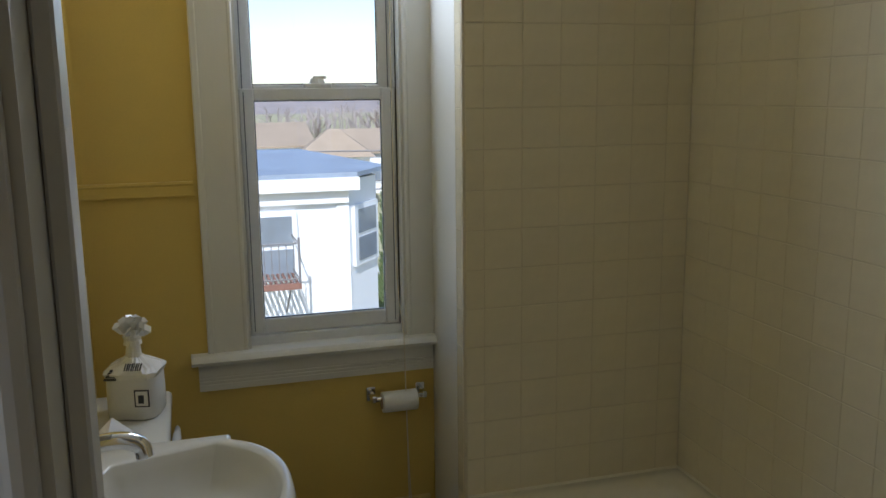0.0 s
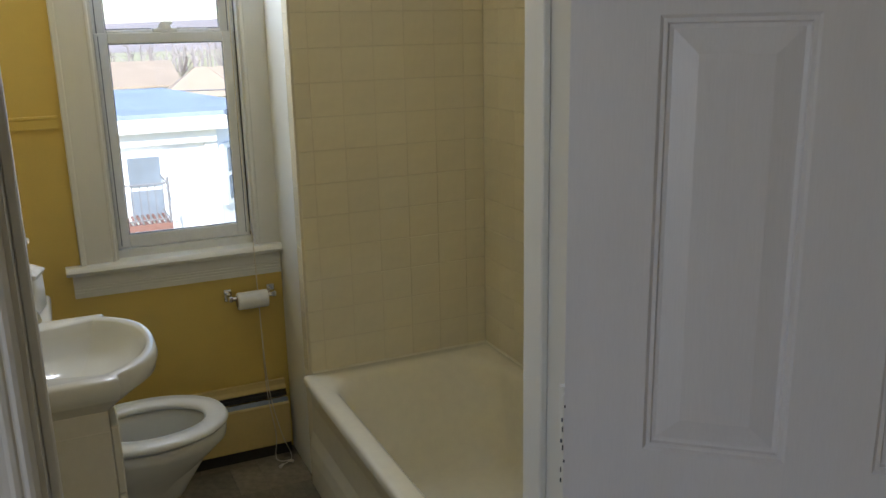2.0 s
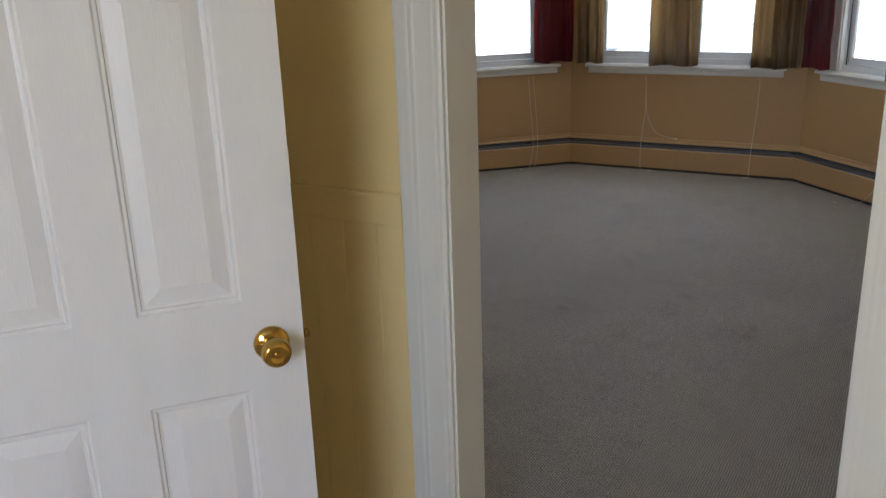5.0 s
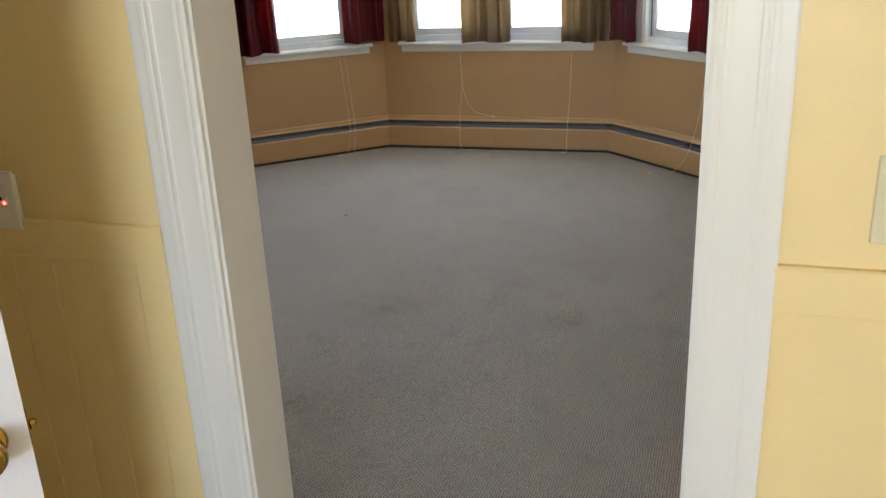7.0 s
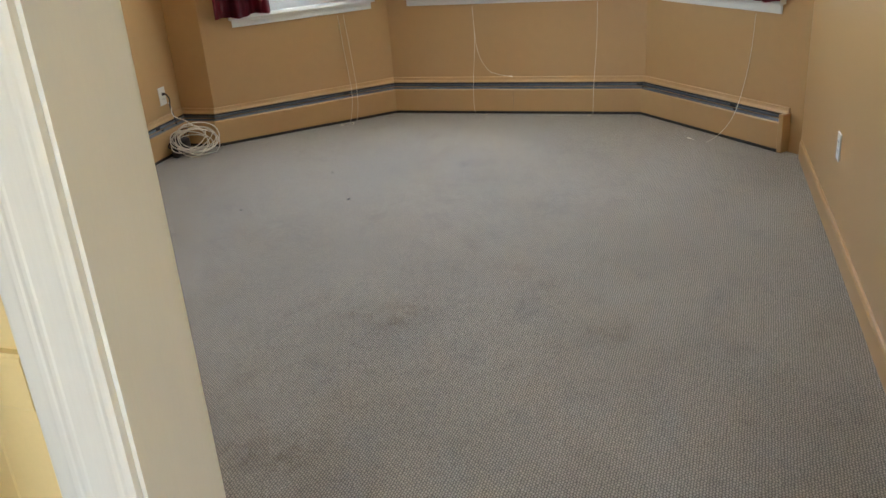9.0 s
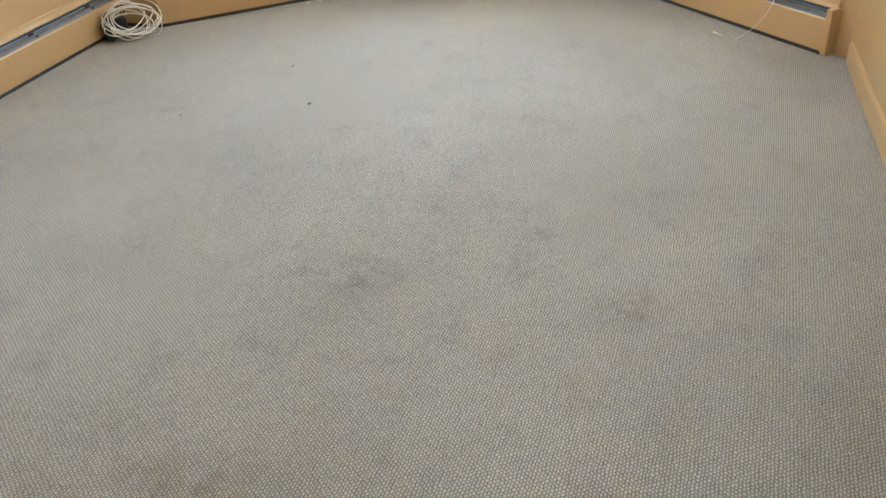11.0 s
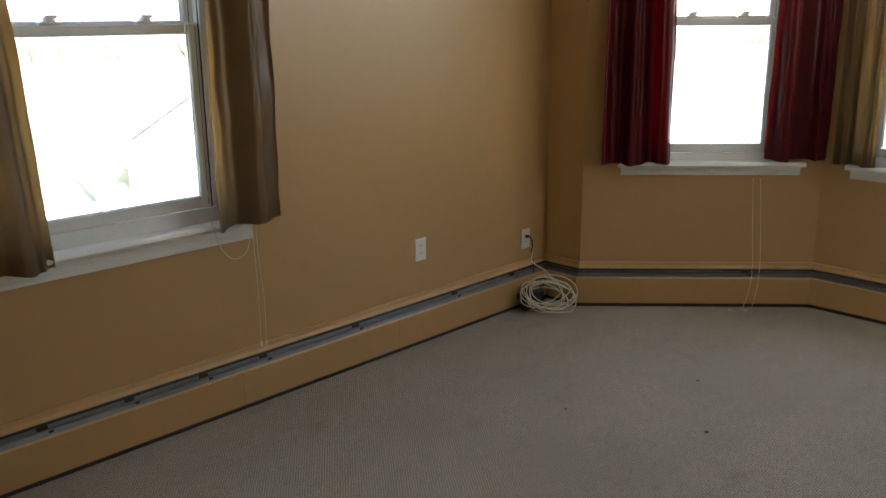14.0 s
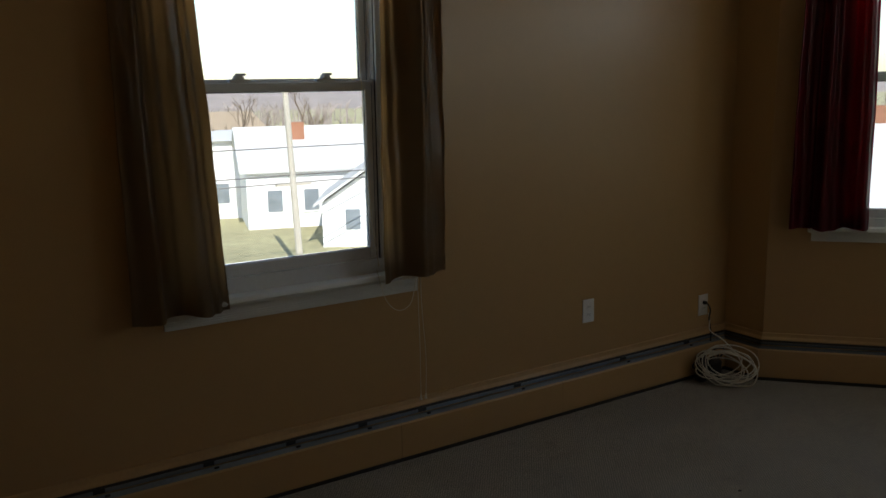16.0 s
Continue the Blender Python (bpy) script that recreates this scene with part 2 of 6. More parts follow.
def carpet_material():
    """Looped beige carpet: rows of small knots with shade painted between them, soft wear and stains."""
    m, nt, bsdf = material("looped_carpet")
    co = nt.nodes.new("ShaderNodeTexCoord")
    mp = nt.nodes.new("ShaderNodeMapping")
    mp.inputs["Rotation"].default_value = (0, 0, radians(2))
    mp.inputs["Scale"].default_value = (1.0, 1.12, 1.0)
    nt.links.new(co.outputs["Object"], mp.inputs["Vector"])
    def op(kind, p, q=0.0):
        k = nt.nodes.new("ShaderNodeMath")
        k.operation = kind
        for j, value in enumerate((p, q)):
            if isinstance(value, (int, float)):
                k.inputs[j].default_value = value
            else:
                nt.links.new(value, k.inputs[j])
        return k.outputs[0]

    warp = node(nt, "ShaderNodeTexNoise", Scale=55.0, Detail=1.0)
    nt.links.new(co.outputs["Object"], warp.inputs["Vector"])
    drift = nt.nodes.new("ShaderNodeVectorMath")
    drift.operation = "MULTIPLY_ADD"
    drift.inputs[1].default_value = (0.010, 0.010, 0.0)
    nt.links.new(warp.outputs["Color"], drift.inputs[0])
    nt.links.new(mp.outputs["Vector"], drift.inputs[2])
    xyz = nt.nodes.new("ShaderNodeSeparateXYZ")
    nt.links.new(drift.outputs["Vector"], xyz.inputs["Vector"])
    row = op("MULTIPLY", xyz.outputs["Y"], 108.0)
    row_no = op("FLOOR", row)
    col = op("ADD", op("MULTIPLY", xyz.outputs["X"], 86.0), op("MULTIPLY", op("MODULO", row_no, 2.0), 0.5))
    du = op("SUBTRACT", op("FRACT", col), 0.5)
    dv = op("SUBTRACT", op("FRACT", row), 0.5)
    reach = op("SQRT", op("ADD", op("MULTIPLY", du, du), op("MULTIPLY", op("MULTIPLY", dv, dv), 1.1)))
    # Knot edges scale the colour down, painting the shade between loops.
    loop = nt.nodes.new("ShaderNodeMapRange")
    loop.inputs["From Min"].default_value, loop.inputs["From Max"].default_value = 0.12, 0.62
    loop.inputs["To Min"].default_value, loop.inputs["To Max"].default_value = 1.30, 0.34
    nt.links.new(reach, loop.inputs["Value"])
    knot = nt.nodes.new("ShaderNodeCombineXYZ")
    nt.links.new(op("FLOOR", col), knot.inputs["X"])
    nt.links.new(row_no, knot.inputs["Y"])
    vo = nt.nodes.new("ShaderNodeTexWhiteNoise")
    vo.noise_dimensions = "2D"
    nt.links.new(knot.outputs["Vector"], vo.inputs["Vector"])
    # trodden-in spots of dirt, each with a ragged edge
    spots = 0.0
    ragged = node(nt, "ShaderNodeTexNoise", Scale=14.0, Detail=6.0, Roughness=0.7)
    nt.links.new(co.outputs["Object"], ragged.inputs["Vector"])
    for x, y, r, deep in ((3.61, 0.38, 0.17, 0.9), (3.62, -0.43, 0.15, 0.8), (2.70, 0.57, 0.13, 0.9), (2.75, 0.40, 0.12, 0.9), (3.58, 0.57, 0.12, 0.6), (2.67, 0.42, 0.10, 0.6), (4.72, 2.60, 0.10, 0.5), (4.85, 0.30, 0.14, 0.4)):
        far = nt.nodes.new("ShaderNodeVectorMath")
        far.operation = "DISTANCE"
        far.inputs[1].default_value = (x, y, 0.0)
        nt.links.new(co.outputs["Object"], far.inputs[0])
        near = op("MAXIMUM", op("SUBTRACT", 1.0, op("DIVIDE", far.outputs["Value"], r)), 0.0)
        spots = op("ADD", spots, op("MULTIPLY", near, deep))
    dirt = op("MULTIPLY", op("MINIMUM", spots, 1.0), op("MAXIMUM", op("MULTIPLY", op("SUBTRACT", ragged.outputs["Fac"], 0.42), 6.5), 0.0))
    wear = node(nt, "ShaderNodeTexNoise", Scale=1.1, Detail=5.0, Roughness=0.6)
    stain = node(nt, "ShaderNodeTexNoise", Scale=5.5, Detail=8.0, Roughness=0.75)
    for n in (wear, stain):
        nt.links.new(co.outputs["Object"], n.inputs["Vector"])
    w = nt.nodes.new("ShaderNodeMapRange")
    w.inputs["From Min"].default_value, w.inputs["From Max"].default_value = 0.3, 0.7
    w.inputs["To Min"].default_value, w.inputs["To Max"].default_value = 0.90, 1.09
    nt.links.new(wear.outputs["Fac"], w.inputs["Value"])
    s = nt.nodes.new("ShaderNodeMapRange")
    s.inputs["From Min"].default_value, s.inputs["From Max"].default_value = 0.52, 0.72
    s.inputs["To Min"].default_value, s.inputs["To Max"].default_value = 1.0, 0.76
    nt.links.new(stain.outputs["Fac"], s.inputs["Value"])
    tint = nt.nodes.new("ShaderNodeMixRGB")
    tint.inputs["Color1"].default_value = (0.432, 0.390, 0.322, 1)
    tint.inputs["Color2"].default_value = (0.360, 0.326, 0.270, 1)
    nt.links.new(vo.outputs["Value"], tint.inputs["Fac"])
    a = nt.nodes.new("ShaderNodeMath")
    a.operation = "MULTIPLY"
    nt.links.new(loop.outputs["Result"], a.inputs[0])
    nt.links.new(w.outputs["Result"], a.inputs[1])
    b = nt.nodes.new("ShaderNodeMath")
    b.operation = "MULTIPLY"
    nt.links.new(a.outputs[0], b.inputs[0])
    nt.links.new(s.outputs["Result"], b.inputs[1])
    v = nt.nodes.new("ShaderNodeVectorMath")
    v.operation = "SCALE"
    soil = nt.nodes.new("ShaderNodeMixRGB")
    soil.inputs["Color2"].default_value = (0.215, 0.165, 0.10, 1)
    nt.links.new(op("MINIMUM", op("MULTIPLY", dirt, 0.6), 0.55), soil.inputs["Fac"])
    nt.links.new(tint.outputs["Color"], soil.inputs["Color1"])
    nt.links.new(soil.outputs["Color"], v.inputs[0])
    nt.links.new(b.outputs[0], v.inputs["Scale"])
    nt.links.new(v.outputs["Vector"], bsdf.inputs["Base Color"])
    bsdf.inputs["Roughness"].default_value = 0.95
    bsdf.inputs["Specular IOR Level"].default_value = 0.2
    bsdf.inputs["Sheen Weight"].default_value = 0.25
    bp = node(nt, "ShaderNodeBump", Strength=0.7, Distance=0.004)
    nt.links.new(loop.outputs["Result"], bp.inputs["Height"])
    nt.links.new(bp.outputs["Normal"], bsdf.inputs["Normal"])
    return m


M_GLASS = glass_material()
M_MIRROR = mirror_material()
M_CARPET = carpet_material()

# ---- building helpers ----
WM = {}
I4 = Matrix.Identity(4)


def put(name, bm, mat, m=I4):
    """Links a bmesh given in the frame m as one object with its origin at m."""
    bmesh.ops.recalc_face_normals(bm, faces=bm.faces[:])
    me = bpy.data.meshes.new(name)
    bm.to_mesh(me)
    bm.free()
    me.materials.append(mat)
    ob = new(name, me)
    ob.matrix_basis = m
    WM[ob] = m
    return ob


def thing(name, m, label, category, group="", kind=""):
    ob = new(name)
    ob.empty_display_size = 0.05
    ob.matrix_basis = m
    WM[ob] = m
    return tagged(ob, label, category, group, kind)


def part(name, bm, mat, parent, label="", m=I4, smooth=False):
    """A mesh under a thing or a part; bm is given in the parent's frame, moved by m."""
    if smooth:
        for f in bm.faces:
            f.smooth = True
    ob = put(name, bm, mat, m)
    ob.parent = parent
    if label:
        ob["label"] = label
    return ob


def struct(name, bm, mat, label, category, m=I4):
    return tagged(put(name, bm, mat, m), label, category, "", "structure")


def B():
    return bmesh.new()


def box(bm, x0, x1, y0, y1, z0, z1, bev=0.0, seg=1):
    vs = bmesh.ops.create_cube(bm, size=1.0, matrix=Matrix.Translation(((x0 + x1) / 2, (y0 + y1) / 2, (z0 + z1) / 2)) @ Matrix.Diagonal((abs(x1 - x0), abs(y1 - y0), abs(z1 - z0), 1)))["verts"]
    if bev:
        es = list({e for v in vs for e in v.link_edges})
        bmesh.ops.bevel(bm, geom=es, offset=bev, segments=seg, affect="EDGES", profile=0.5)
    return bm


def cyl(bm, a, b, r0, r1=None, n=16, caps=True):
    a, b = Vector(a), Vector(b)
    d = b - a
    m = Matrix.Translation((a + b) / 2) @ d.to_track_quat("Z", "Y").to_matrix().to_4x4()
    bmesh.ops.create_cone(bm, cap_ends=caps, segments=n, radius1=r0, radius2=r0 if r1 is None else r1, depth=d.length, matrix=m)
    return bm


def lathe(bm, prof, n=24, m=I4):
    """Turns (radius, height) pairs round the z axis of m."""
    rings = []
    for r, z in prof:
        rings.append([bm.verts.new(m @ Vector((r * math.cos(2 * math.pi * k / n), r * math.sin(2 * math.pi * k / n), z))) for k in range(n)])
    for a, b in zip(rings, rings[1:]):
        for k in range(n):
            bm.faces.new((a[k], a[(k + 1) % n], b[(k + 1) % n], b[k]))
    bm.faces.new(rings[0])
    bm.faces.new(rings[-1])
    return bm


def tube(bm, pts, r, n=6):
    pts = [Vector(p) for p in pts]
    rings = []
    for i, p in enumerate(pts):
        d = (pts[min(i + 1, len(pts) - 1)] - pts[max(i - 1, 0)]).normalized()
        u = d.orthogonal().normalized() if i == 0 else (u - d * u.dot(d)).normalized()
        w = d.cross(u)
        rings.append([bm.verts.new(p + r * (u * math.cos(2 * math.pi * k / n) + w * math.sin(2 * math.pi * k / n))) for k in range(n)])
    for a, b in zip(rings, rings[1:]):
        for k in range(n):
            bm.faces.new((a[k], a[(k + 1) % n], b[(k + 1) % n], b[k]))
    bm.faces.new(rings[0])
    bm.faces.new(rings[-1])
    return bm


def spline(pts, n=8):
    """A smooth line through the points."""
    pts = [Vector(p) for p in pts]
    out = []
    for i in range(len(pts) - 1):
        p0, p1, p2, p3 = pts[max(i - 1, 0)], pts[i], pts[i + 1], pts[min(i + 2, len(pts) - 1)]
        for k in range(n):
            t = k / n
            out.append(0.5 * (2 * p1 + (p2 - p0) * t + (2 * p0 - 5 * p1 + 4 * p2 - p3) * t * t + (3 * p1 - p0 - 3 * p2 + p3) * t ** 3))
    return out + [pts[-1]]


def prism(bm, poly, a, b, axis="z"):
    """Extrudes a closed outline. axis z: outline (x, y); axis x: outline (y, z); axis y: outline (x, z)."""
    def at(p, s):
        return {"z": (p[0], p[1], s), "x": (s, p[0], p[1]), "y": (p[0], s, p[1])}[axis]
    lo = [bm.verts.new(at(p, a)) for p in poly]
    hi = [bm.verts.new(at(p, b)) for p in poly]
    n = len(poly)
    for i in range(n):
        bm.faces.new((lo[i], lo[(i + 1) % n], hi[(i + 1) % n], hi[i]))
    bm.faces.new(lo)
    bm.faces.new(hi)
    return bm


def loops(bm, rings, close=True):
    """Skins a stack of rings of equal count; caps the last one, and the first if close."""
    rv = [[bm.verts.new(p) for p in r] for r in rings]
    n = len(rv[0])
    for a, b in zip(rv, rv[1:]):
        for k in range(n):
            bm.faces.new((a[k], a[(k + 1) % n], b[(k + 1) % n], b[k]))
    bm.faces.new(rv[-1])
    if close:
        bm.faces.new(rv[0])
    return bm


def oval(cx, cy, rx, ry, z, n=40, p=2.0, back=None):
    """A rounded ring; p above 2 squares it off; back clips it at a straight side x >= back."""
    out = []
    for k in range(n):
        a = 2 * math.pi * k / n
        c, s = math.cos(a), math.sin(a)
        x, y = cx + rx * math.copysign(abs(c) ** (2 / p), c), cy + ry * math.copysign(abs(s) ** (2 / p), s)
        if back is not None:
            x = max(x, back)
        out.append((x, y, z))
    return out


def along(p, q):
    """The frame of a wall: x runs from p to q, y points out of the room."""
    d = Vector((q[0] - p[0], q[1] - p[1], 0))
    return Matrix.Translation((p[0], p[1], 0)) @ Matrix.Rotation(math.atan2(d.y, d.x), 4, "Z"), d.length


def wall_mesh(length, height, thick, holes=(), start=0.0, z0=0.0):
    """A wall with holes (a0, a1, z0, z1) cut through it, in its own frame."""
    bm = B()
    xs = sorted({start, length, *[h[0] for h in holes], *[h[1] for h in holes]})
    for a, b in zip(xs, xs[1:]):
        gaps = sorted((h[2], h[3]) for h in holes if h[0] <= a + 1e-6 and h[1] >= b - 1e-6)
        z = z0
        for g0, g1 in gaps:
            if g0 > z + 1e-6:
                box(bm, a, b, 0, thick, z, g0)
            z = g1
        if z < height - 1e-6:
            box(bm, a, b, 0, thick, z, height)
    bmesh.ops.remove_doubles(bm, verts=bm.verts[:], dist=1e-5)
    seen, doubled = {}, []
    for f in bm.faces:
        key = tuple(sorted(v.index for v in f.verts))
        c = f.calc_center_median()
        key = (round(c.x, 4), round(c.y, 4), round(c.z, 4))
        if key in seen:
            doubled += [f, seen[key]]
        seen[key] = f
    bmesh.ops.delete(bm, geom=list(set(doubled)), context="FACES_ONLY")
    return bm

# ---- the plan ----
CEIL = 2.50
BATH_N = 2.475      # window wall of the bathroom
BATH_W, BATH_E, BATH_S = -0.285, 1.37, 0.548
HALL_N = 0.432      # hall face of the bathroom wall
BED_W0, BED_W1 = 1.514, 1.648
BED_N = 2.738      # its east end; the wall leans in by a degree towards the west
BED_N_W = 2.633
NIB, BAY_L, BAY_R, BAY_E = (5.79, 2.479), (6.69, 1.524), (6.69, -0.269), (5.80, -1.19)
SOUTH_W = (BED_W1, -1.385)
DOOR_L, DOOR_R, DOOR_TOP = -0.072, 0.605, 2.05
BDOOR_N, BDOOR_S, BDOOR_TOP = -0.138, -0.955, 2.05

# ---- large structure ----
def slab(name, x0, x1, y0, y1, z0, z1, mat, label, category):
    return struct(name, box(B(), x0, x1, y0, y1, z0, z1), mat, label, category)


slab("floor_hall", -2.6, BED_W1 - 0.004, -3.2, BATH_S - 0.06, -0.2, -0.012, M_HALLFLOOR, "plain brown vinyl floor of the hall", "floor")
floor_bath = slab("floor_bath", BATH_W, BATH_E, BATH_S - 0.06, BATH_N + 0.1, -0.2, -0.003, M_VJOINT, "grey brown vinyl tile floor of the bathroom", "floor")
bm = B()
prism(bm, [(BED_W1 - 0.004, -1.5), (5.9, -1.3), (6.8, -0.35), (6.8, 1.6), (5.9, 2.55), (5.9, BED_N + 0.1), (BED_W1 - 0.004, BED_N + 0.1)], -0.2, 0.0)
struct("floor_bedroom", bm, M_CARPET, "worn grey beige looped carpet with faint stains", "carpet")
bm = B()
prism(bm, [(-2.75, -3.35), (6.85, -3.35), (6.85, 2.9), (-2.75, 2.9)], CEIL, CEIL + 0.15)
struct("ceiling", bm, M_CEIL, "plain white painted ceiling", "ceiling")

# bathroom window opening, along the wall from its west end
BW_A0, BW_A1, BW_Z0, BW_Z1 = 0.135, 0.607, 0.812, 2.26
m, length = along((BATH_W - 0.15, BATH_N), (BATH_E + 0.15, BATH_N))
off = BATH_W - 0.15
struct("wall_bath_north", wall_mesh(length, CEIL, 0.16, [(BW_A0 - off, BW_A1 - off, BW_Z0, BW_Z1)]), M_BATH, "mustard yellow painted bathroom wall below the window", "wall", m)
slab("wall_bath_west", BATH_W - 0.12, BATH_W, BATH_S, BATH_N, -0.1, CEIL, M_BATH, "mustard yellow painted bathroom wall", "wall")
slab("wall_bath_east", BATH_E + 0.0012, BED_W0 - 0.001, BATH_S, BATH_N, -0.1, CEIL, M_GROUT, "wall backing behind cream bathroom tile", "wall")
m = Matrix.Translation((-2.6, HALL_N, 0))
struct("wall_hall_north", wall_mesh(2.6 + BED_W0, CEIL, 0.116, [(DOOR_L - 0.018 + 2.6, DOOR_R + 0.018 + 2.6, -0.1, DOOR_TOP + 0.018)], z0=-0.1), M_HALL, "cream yellow painted hall wall round the bathroom door", "wall", m)
m, length = along((BED_W0, 2.475), (BED_W0, -3.2))
struct("wall_hall_east", wall_mesh(length, CEIL, 0.134, [(2.475 - BDOOR_N - 0.018, 2.475 - BDOOR_S + 0.018, -0.1, BDOOR_TOP + 0.018)], z0=-0.1), M_HALL, "cream yellow painted hall wall round the bedroom doorway", "wall", m)
m, length = along((-2.6, -3.2), (-2.6, HALL_N))
struct("wall_hall_west", wall_mesh(length, CEIL, 0.14, [(1.55, 2.65, 0.9, 2.2)], z0=-0.1), M_HALL, "cream yellow wall with a window behind the walk", "wall", m)
slab("wall_hall_south", -2.6, BED_W0, -3.34, -3.2, -0.1, CEIL, M_HALL, "plain cream yellow wall closing the hall", "wall")

# bedroom shell
m, length = along((BED_W1 - 0.14, BED_N_W), (5.93, BED_N))
NW0 = 3.252 - (BED_W1 - 0.14)
NW_HOLE = (NW0 - 0.437, NW0 + 0.437, 0.815, 2.25)
F_NORTH = m
struct("wall_bedroom_north", wall_mesh(length, CEIL, 0.16, [NW_HOLE], z0=-0.1), M_BED, "tan satin painted bedroom wall", "wall", m)
struct("wall_bay_return", prism(B(), [(NIB[0], NIB[1] + 0.0008), (NIB[0] + 0.101, NIB[1] + 0.0968), (NIB[0] + 0.16, NIB[1] + 0.14), (NIB[0] + 0.16, BED_N - 0.005), (NIB[0], BED_N - 0.005)], -0.1, CEIL), M_BED, "short tan return wall beside the bay", "wall")
F_BL, L_BL = along(NIB, BAY_L)
F_BC, L_BC = along(BAY_L, BAY_R)
F_BR, L_BR = along(BAY_R, BAY_E)
WL = (0.355, 1.05, 0.825, 2.27)
WC1, WC2 = (0.205, 0.805, 0.825, 2.27), (0.945, 1.585, 0.825, 2.27)
WR = (0.30, 0.94, 0.825, 2.27)
struct("wall_bay_north", wall_mesh(L_BL, CEIL, 0.14, [WL], z0=-0.1), M_BED, "angled tan bay wall with a window", "wall", F_BL)
struct("wall_bay_east", wall_mesh(L_BC, CEIL, 0.14, [WC1, WC2], z0=-0.1), M_BED, "tan middle wall of the bay with two windows", "wall", F_BC)
struct("wall_bay_south", wall_mesh(L_BR, CEIL, 0.14, [WR], z0=-0.1), M_BED, "angled tan bay wall with a window", "wall", F_BR)
F_SOUTH, L_SOUTH = along(BAY_E, (BED_W1 - 0.002, SOUTH_W[1]))
struct("wall_bedroom_south", wall_mesh(L_SOUTH, CEIL, 0.12, z0=-0.1), M_BED, "plain tan satin painted bedroom wall", "wall", F_SOUTH)
bm = B()
box(bm, BED_W1, BED_W1 + 0.003, BDOOR_N + 0.15, BED_N_W, 0, CEIL)
box(bm, BED_W1, BED_W1 + 0.003, -1.38, BDOOR_S - 0.15, 0, CEIL)
box(bm, BED_W1, BED_W1 + 0.003, BDOOR_S - 0.15, BDOOR_N + 0.15, BDOOR_TOP + 0.14, CEIL)
struct("wall_bedroom_west", bm, M_BED, "tan paint on the doorway wall of the bedroom", "wall")

# corner posts behind the bay's angles, so that no light leaks
for name, p in (("wall_post_1", BAY_L), ("wall_post_2", BAY_R)):
    slab(name, p[0] + 0.03, p[0] + 0.16, p[1] - 0.10, p[1] + 0.10, -0.1, CEIL, M_SIDING, "white outer corner post of the bay", "wall")
slab("wall_post_3", NIB[0] + 0.05, NIB[0] + 0.2, NIB[1] + 0.06, NIB[1] + 0.2, -0.1, CEIL, M_SIDING, "white outer corner post of the bay", "wall")
slab("wall_post_4", BAY_E[0] - 0.02, BAY_E[0] + 0.12, BAY_E[1] - 0.16, BAY_E[1] - 0.03, -0.1, CEIL, M_SIDING, "white outer corner post of the bay", "wall")


